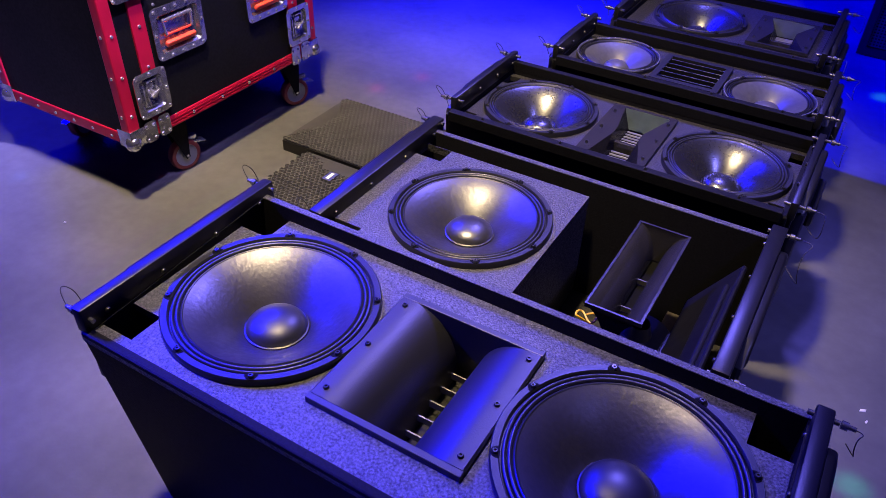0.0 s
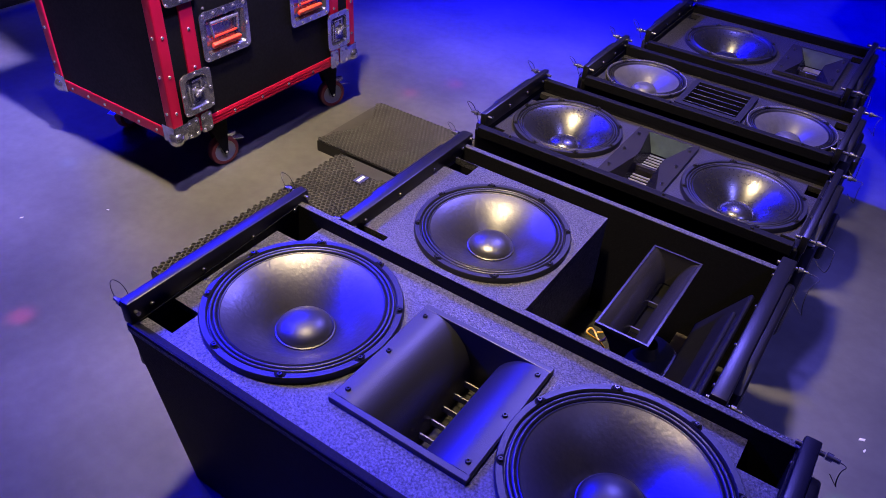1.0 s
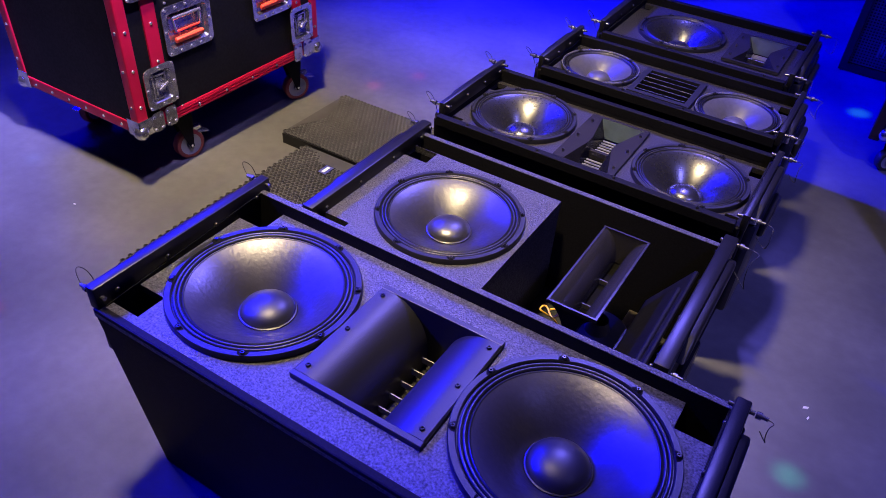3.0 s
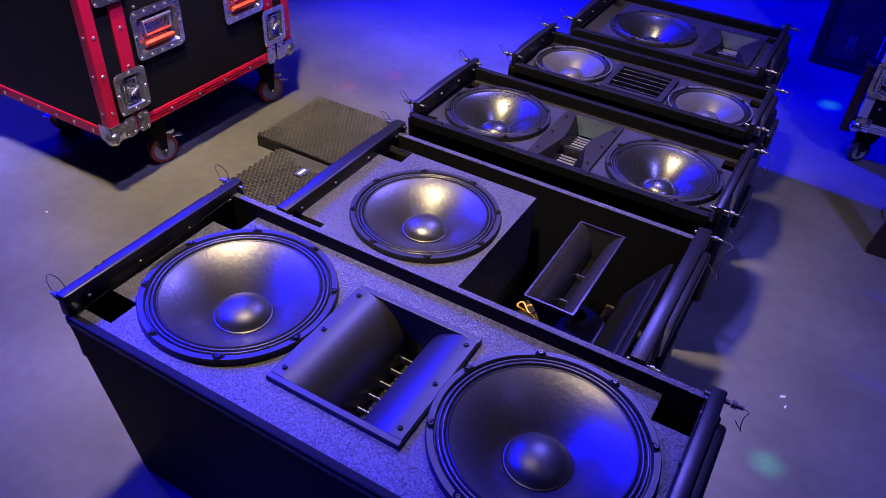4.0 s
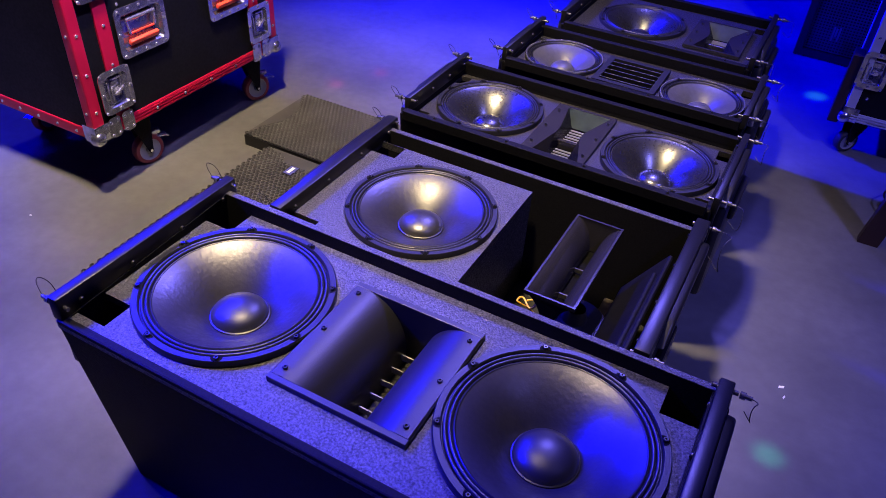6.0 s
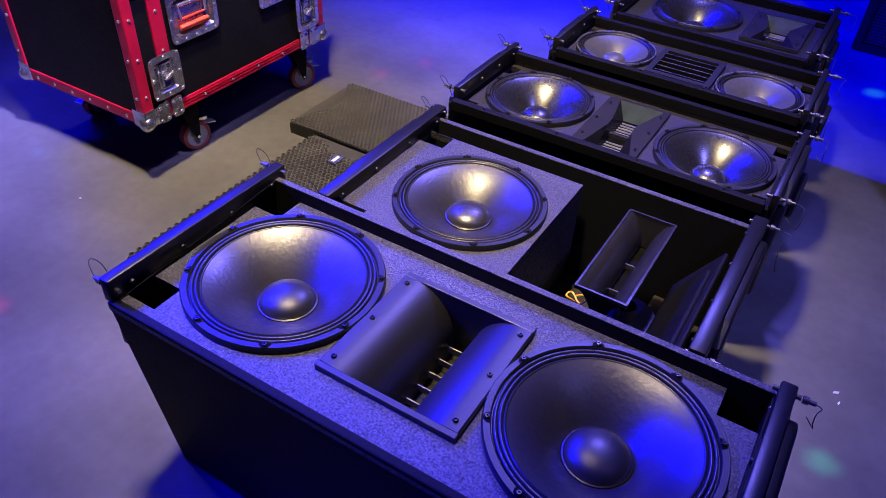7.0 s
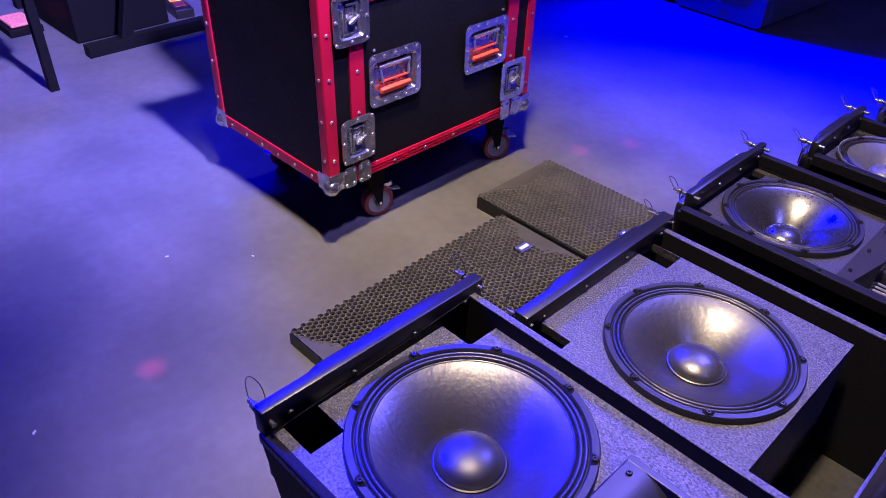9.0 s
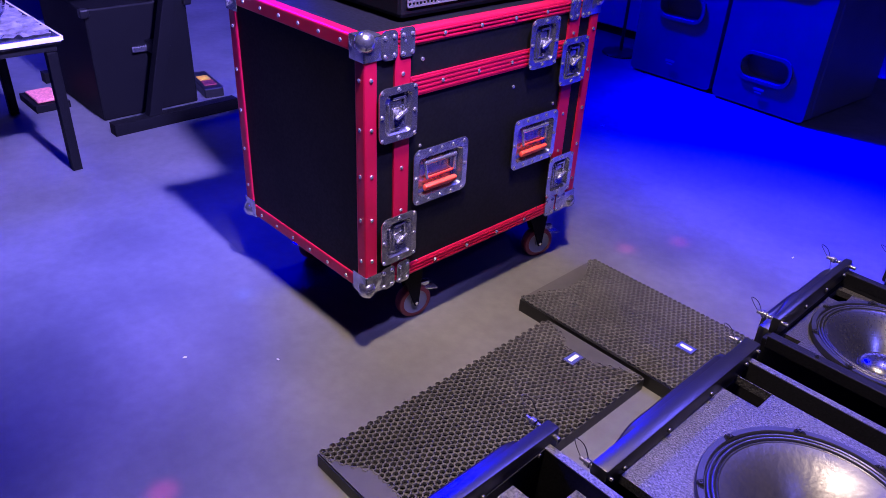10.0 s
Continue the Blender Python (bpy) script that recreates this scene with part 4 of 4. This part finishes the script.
bm = boxes((-0.030, -0.022, 0, 0.003, -0.035, 0.035), (-0.018, -0.010, 0, 0.003, -0.012, 0.030), (-0.004, 0.004, 0, 0.003, -0.030, 0.035), bevel=0)
bg = part("logo_plate", bm, M_HUB, mon, "small pale emblem")
bg.matrix_basis = pose(-0.13, -0.166, 0.14)

rc = thing("flight_case", 0.52, 3.22, 0, "black flight case with aluminium edges on casters", "flight case")
rx, ry, rz0, rz1 = 0.31, 0.29, 0.15, 0.85
part("body", boxes((-rx + 0.005, rx - 0.005, -ry + 0.005, ry - 0.005, rz0, rz1), bevel=0.002), M_LAM, rc)
for sx in (-1, 1):
    for sy in (-1, 1):
        a, b = sorted((sx * rx, sx * (rx - 0.035)))
        c, d = sorted((sy * ry, sy * (ry - 0.035)))
        part("edge_post", boxes((a, b, c, d, rz0 + 0.02, rz1 - 0.02)), M_ALU, rc)
        corner_ball(rc, sx * rx, sy * ry, rz0, sx, sy, -1)
        corner_ball(rc, sx * rx, sy * ry, rz1, sx, sy, 1)
        caster(rc, sx * (rx - 0.07), sy * (ry - 0.07), rz0 + 0.004, 0.045, 40, M_TYRE_D, brake=False)
    for zz in (rz0, rz1 - 0.035):
        a, b = sorted((sx * (rx - 0.001), sx * (rx - 0.035)))
        part("edge_rail", boxes((a, b, -ry + 0.03, ry - 0.03, zz, zz + 0.035)), M_ALU, rc)
        c, d = sorted((sx * (ry - 0.001), sx * (ry - 0.035)))
        part("edge_rail", boxes((-rx + 0.03, rx - 0.03, c, d, zz, zz + 0.035)), M_ALU, rc)

part("side_flap", boxes((-rx - 0.042, -rx - 0.004, -ry + 0.01, -ry + 0.09, 0.125, 0.40), bevel=0.004), M_WOOD, rc, "dark brown side flap")
FRONT = pose(0, -ry - 0.004, 0, 90, 0, 0)
butterfly_latch(rc, FRONT @ pose(-rx + 0.045, 0.36, 0), w=0.10, h=0.14)
dish_handle(rc, FRONT @ pose(-rx + 0.25, 0.52, 0), grip=M_CABLE, note="black rubber grip")
bm = boxes((-rx + 0.03, rx - 0.03, -ry - 0.0035, -ry, rz0 + 0.004, rz0 + 0.009), (-rx + 0.03, rx - 0.03, -ry - 0.0035, -ry, rz0 + 0.014, rz0 + 0.019), (-rx + 0.03, rx - 0.03, -ry - 0.0035, -ry, rz0 + 0.024, rz0 + 0.029), bevel=0.001)
part("ribbed_rail", bm, M_ALU, rc)
part("paper_tag", boxes((-rx - 0.0016, -rx - 0.0006, -ry + 0.004, -ry + 0.034, 0.52, 0.63), bevel=0), M_WHITE, rc, "white paper tag")
ref = {}
for x, z in ((-rx + 0.06, 0.25), (-rx + 0.12, 0.62), (-rx + 0.018, 0.30), (-rx + 0.018, 0.48), (-rx + 0.018, 0.62), (0.0, 0.25)):
    rivet(rc, ref, x, -ry + (0.0 if x < -rx + 0.03 else 0.005), z, 90, 0, 0)

post = thing("wooden_stand", 0.41, 2.37, 0, "dark brown wooden stand leg on the floor", "stand")
bm = bmesh.new()
box(bm, -0.033, 0.033, -0.02, 0.02, 0, 0.70, 0.003)
bmesh.ops.transform(bm, matrix=Matrix.Shear("XY", 4, (0.13, 0.0)), verts=bm.verts)
part("leg", bm, M_WOOD, post)

# ---- far left: table, trestle foot, desk ----
tb = thing("table", -4.04, 0.715, 0, "black-legged table with a glossy top, warm light painted onto its edges", "table")
# the warm light along the table edge is put into this pale colour
M_LIT_EDGE = material("painted_lit_edge", (0.75, 0.68, 0.5), 0.15, spec=0.9, stain=0.25, stain_scale=8)
part("tabletop", boxes((-0.545, 0.495, -0.395, 0.355, 0.52, 0.549), bevel=0.002), material("dark_glass_top", (0.05, 0.05, 0.06), 0.08, spec=0.9, stain=0.3, stain_scale=6), tb, "dark glossy top")
for a, b, c, d in ((0.496, 0.506, -0.395, 0.355), (-0.545, 0.495, 0.356, 0.366)):
    part("edge_strip", boxes((a, b, c, d, 0.530, 0.548)), M_LIT_EDGE, tb, "edge strip with warm light put into its colour")
part("top_frame", boxes((-0.53, 0.48, -0.38, 0.34, 0.49, 0.519), bevel=0.003), M_STEEL, tb)
for x in (-0.31, 0.475):
    for y in (-0.36, 0.315):
        part("leg", boxes((x - 0.019, x + 0.019, y - 0.019, y + 0.019, 0, 0.489)), M_BOX, tb)
glass = bpy.data.materials.new("clear_glass")
glass.use_nodes = True
gb = glass.node_tree.nodes["Principled BSDF"]
gb.inputs["Transmission Weight"].default_value, gb.inputs["Roughness"].default_value, gb.inputs["IOR"].default_value = 1.0, 0.05, 1.45
bowl = thing("glass_bowl", -3.86, 0.88, 0.549, "clear glass bowl standing on the table", "bowl")
part("bowl", lathe([(0.0, 0.0), (0.06, 0.0), (0.10, 0.05), (0.12, 0.13), (0.115, 0.13), (0.095, 0.055), (0.055, 0.008), (0, 0.008)], 32), glass, bowl, smooth=True)
film = thing("plastic_wrap", -3.80, 0.84, 0.552, "crumpled clear plastic wrap spread on the table", "plastic wrap")
bm = bmesh.new()
rows = []
for i in range(34):
    rows.append([])
    for j in range(30):
        x, y = -0.36 + 0.60 * i / 33, -0.24 + 0.45 * j / 29
        q = noise.noise(Vector((x * 16, y * 16, 3))) + 0.6 * noise.noise(Vector((x * 37, y * 37, 9)))
        rows[-1].append(bm.verts.new((x + 0.02 * q, y + 0.02 * noise.noise(Vector((x * 20, y * 20, 7))), 0.004 + 0.022 * abs(q))))
for i in range(33):
    for j in range(29):
        bm.faces.new((rows[i][j], rows[i + 1][j], rows[i + 1][j + 1], rows[i][j + 1]))
bmesh.ops.solidify(bm, geom=bm.faces[:], thickness=0.002)
part("sheet", bm, material("milky_plastic_film", (0.42, 0.40, 0.34), 0.16, spec=0.9, stain=0.5, stain_scale=22), film, smooth=True)
cl = thing("folded_cloth", -4.40, 1.19, 0.0, "folded pink cloth lying on a thin black board", "cloth")
part("cloth", boxes((-0.09, 0.09, -0.06, 0.06, 0.036, 0.052), bevel=0.007), material("pink_cloth", (0.75, 0.22, 0.2), 0.8, grain=0.2, grain_scale=80, bump=0.4, bump_scale=60), cl)
part("board", boxes((-0.12, 0.12, -0.08, 0.08, 0.0, 0.035)), M_BOX, cl)
pd = thing("foot_pedal", -4.15, 1.92, 0.0, "small black foot pedal, orange light put into its tread colours", "pedal", rz=-10)
part("body", boxes((-0.15, 0.15, -0.05, 0.05, 0, 0.05), bevel=0.006), M_STEEL, pd)
# the treads' yellow and red stand for orange light on the pedal
part("tread", boxes((-0.06, 0.01, -0.030, 0.030, 0.05, 0.055)), M_YELLOW, pd, "yellow tread")
part("tread", boxes((0.02, 0.10, -0.032, 0.032, 0.05, 0.055)), M_TYRE, pd, "dull red tread")

st = thing("keyboard_stand", -3.82, 1.60, 0, "black steel trestle stand with floor feet", "stand")
part("foot", boxes((-0.03, 0.03, -0.31, 0.31, 0, 0.055)), M_BOX, st)
part("foot", boxes((-0.93, -0.87, -0.31, 0.31, 0, 0.055)), M_BOX, st)
for x in (0, -0.9):
    bm = bmesh.new()
    box(bm, x - 0.025, x + 0.025, -0.16, -0.10, 0.055, 0.85, 0.003)
    bmesh.ops.transform(bm, matrix=Matrix.Shear("XY", 4, (0.0, 0.28)), verts=bm.verts)
    part("upright", bm, M_BOX, st)
part("cross_bar", boxes((-0.88, -0.02, -0.03, 0.03, 0.30, 0.35)), M_BOX, st)
part("deck", boxes((-1.0, 0.08, -0.32, 0.32, 0.85, 0.9)), M_BOX, st)

am = thing("equipment_case", -4.30, 1.56, 0, "black equipment case standing under the trestle stand", "equipment case")
part("body", boxes((-0.30, 0.30, -0.24, 0.24, 0, 0.52), bevel=0.010), M_BOX, am)
for sx in (-0.30, 0.30):
    for sy in (-0.24, 0.24):
        part("corner_guard", boxes((sx - 0.02, sx + 0.02, sy - 0.02, sy + 0.02, 0.485, 0.524), bevel=0.008), M_STEEL, am)
part("grab_handle", boxes((0.302, 0.318, -0.06, 0.06, 0.30, 0.33), bevel=0.006), M_PIN, am)


# ---- far: two subwoofers ----
M_SUB = material("moulded_sub_plastic", (0.085, 0.085, 0.09), 0.42, grain=0.2, grain_scale=200, stain=0.15, stain_scale=5, bump=0.2, bump_scale=300)


def subwoofer(x, y, rz, low=0.0):
    s = thing("subwoofer", x, y, 0, "large black plastic subwoofer with oval ports standing on the floor", "subwoofer", "pair of subwoofers", rz)
    part("body", boxes((-0.275, 0.275, 0.06, 0.80, 0.012, 0.95), bevel=0.02), M_SUB, s)
    # the front moulding, upright, with two oval ports
    up = pose(0, 0.06, 0, 90, 0, 0)
    bm = plate([rounded_loop(-0.275, 0.275, 0.012, 0.95, 0.03), rounded_loop(-0.135, 0.135, 0.17 + low, 0.29 + low, 0.055), rounded_loop(-0.135, 0.135, 0.66, 0.78, 0.055)], 0.0, 0.06)
    bmesh.ops.transform(bm, matrix=up, verts=bm.verts)
    front = part("front", bm, M_SUB, s)
    for z0, z1 in ((0.17 + low, 0.29 + low), (0.66, 0.78)):
        bm = plate([rounded_loop(-0.155, 0.155, z0 - 0.02, z1 + 0.02, 0.07), rounded_loop(-0.137, 0.137, z0 - 0.002, z1 + 0.002, 0.056)], 0.06, 0.072)
        bmesh.ops.transform(bm, matrix=up, verts=bm.verts)
        part("port_rim", bm, M_SUB, front)
    mark = part("maker_plate", boxes((-0.03, 0.03, -0.014, -0.012, 0.115, 0.128), (-0.02, 0.02, -0.014, -0.012, 0.10, 0.108), bevel=0), M_HUB, front, "small pale maker's mark")
    for sx in (-0.2, 0.2):
        for yy in (0.14, 0.70):
            part("foot", lathe([(0, 0), (0.025, 0), (0.022, 0.014), (0, 0.014)], 12, pose(sx, yy, 0)), M_CABLE, s)
    return s


subwoofer(-2.150, 4.115, -4)
subwoofer(-2.735, 4.17, -2, 0.20)

coil = thing("cable_coil", 0.52, 2.62, 0, "small coil of black cable lying on the floor", "cable")
pts = [(0.06 * math.cos(0.5 * k) * (1 + 0.02 * k), 0.06 * math.sin(0.5 * k) * (1 + 0.02 * k), 0.006 + 0.0016 * k) for k in range(40)]
wire("cable", pts, 0.004, M_CABLE, coil)

# ---- far back left of the subwoofers ----
pc = thing("pale_cabinet", -3.62, 4.95, 0, "pale grey cabinet standing against the dark back of the room", "cabinet")
part("body", boxes((-0.25, 0.42, -0.20, 0.20, 0.06, 0.95), bevel=0.006), material("pale_grey_laminate", (0.42, 0.40, 0.38), 0.5, stain=0.12, stain_scale=5), pc)
part("plinth", boxes((-0.23, 0.40, -0.17, 0.18, 0, 0.06), bevel=0.002), M_BOX, pc)
ms = thing("microphone_stand", -3.24, 4.40, 0, "black round-based microphone stand", "microphone stand")
part("base", lathe([(0, 0), (0.115, 0), (0.12, 0.006), (0.115, 0.014), (0.03, 0.022), (0, 0.024)], 32), M_STEEL, ms, smooth=True)
bm = bmesh.new()
tube(bm, (0, 0, 0.02), (0, 0, 1.15), 0.010, 12)
part("pole", bm, M_STEEL, ms, smooth=True)

# ---- scraps on the floor ----
M_PAPER = material("white_paper_scrap", (0.8, 0.8, 0.78), 0.7)
for x, y, a, k in ((0.261, 1.533, 20, 1.0), (0.274, 1.50, 70, 0.7), (-1.985, 1.0, 10, 0.6), (-2.158, 0.806, 50, 0.7), (-2.521, 3.242, 15, 1.2), (-1.289, 2.741, 80, 0.8), (-1.741, 0.253, 120, 0.8)):
    bm = bmesh.new()
    vs = [bm.verts.new(p) for p in ((-0.008 * k, -0.003 * k, 0.001), (0.007 * k, -0.002 * k, 0.001), (0.009 * k, 0.003 * k, 0.004 * k), (-0.004 * k, 0.004 * k, 0.002))]
    bm.faces.new(vs)
    r = bmesh.ops.extrude_face_region(bm, geom=bm.faces[:])
    for v in r["geom"]:
        if isinstance(v, bmesh.types.BMVert):
            v.co.z -= 0.001
    sc = tagged(part("paper_scrap", bm, M_PAPER), "tiny white paper scrap lying on the floor", "scrap", "scraps on the floor")
    sc.matrix_world = pose(x, y, 0, 0, 0, a)
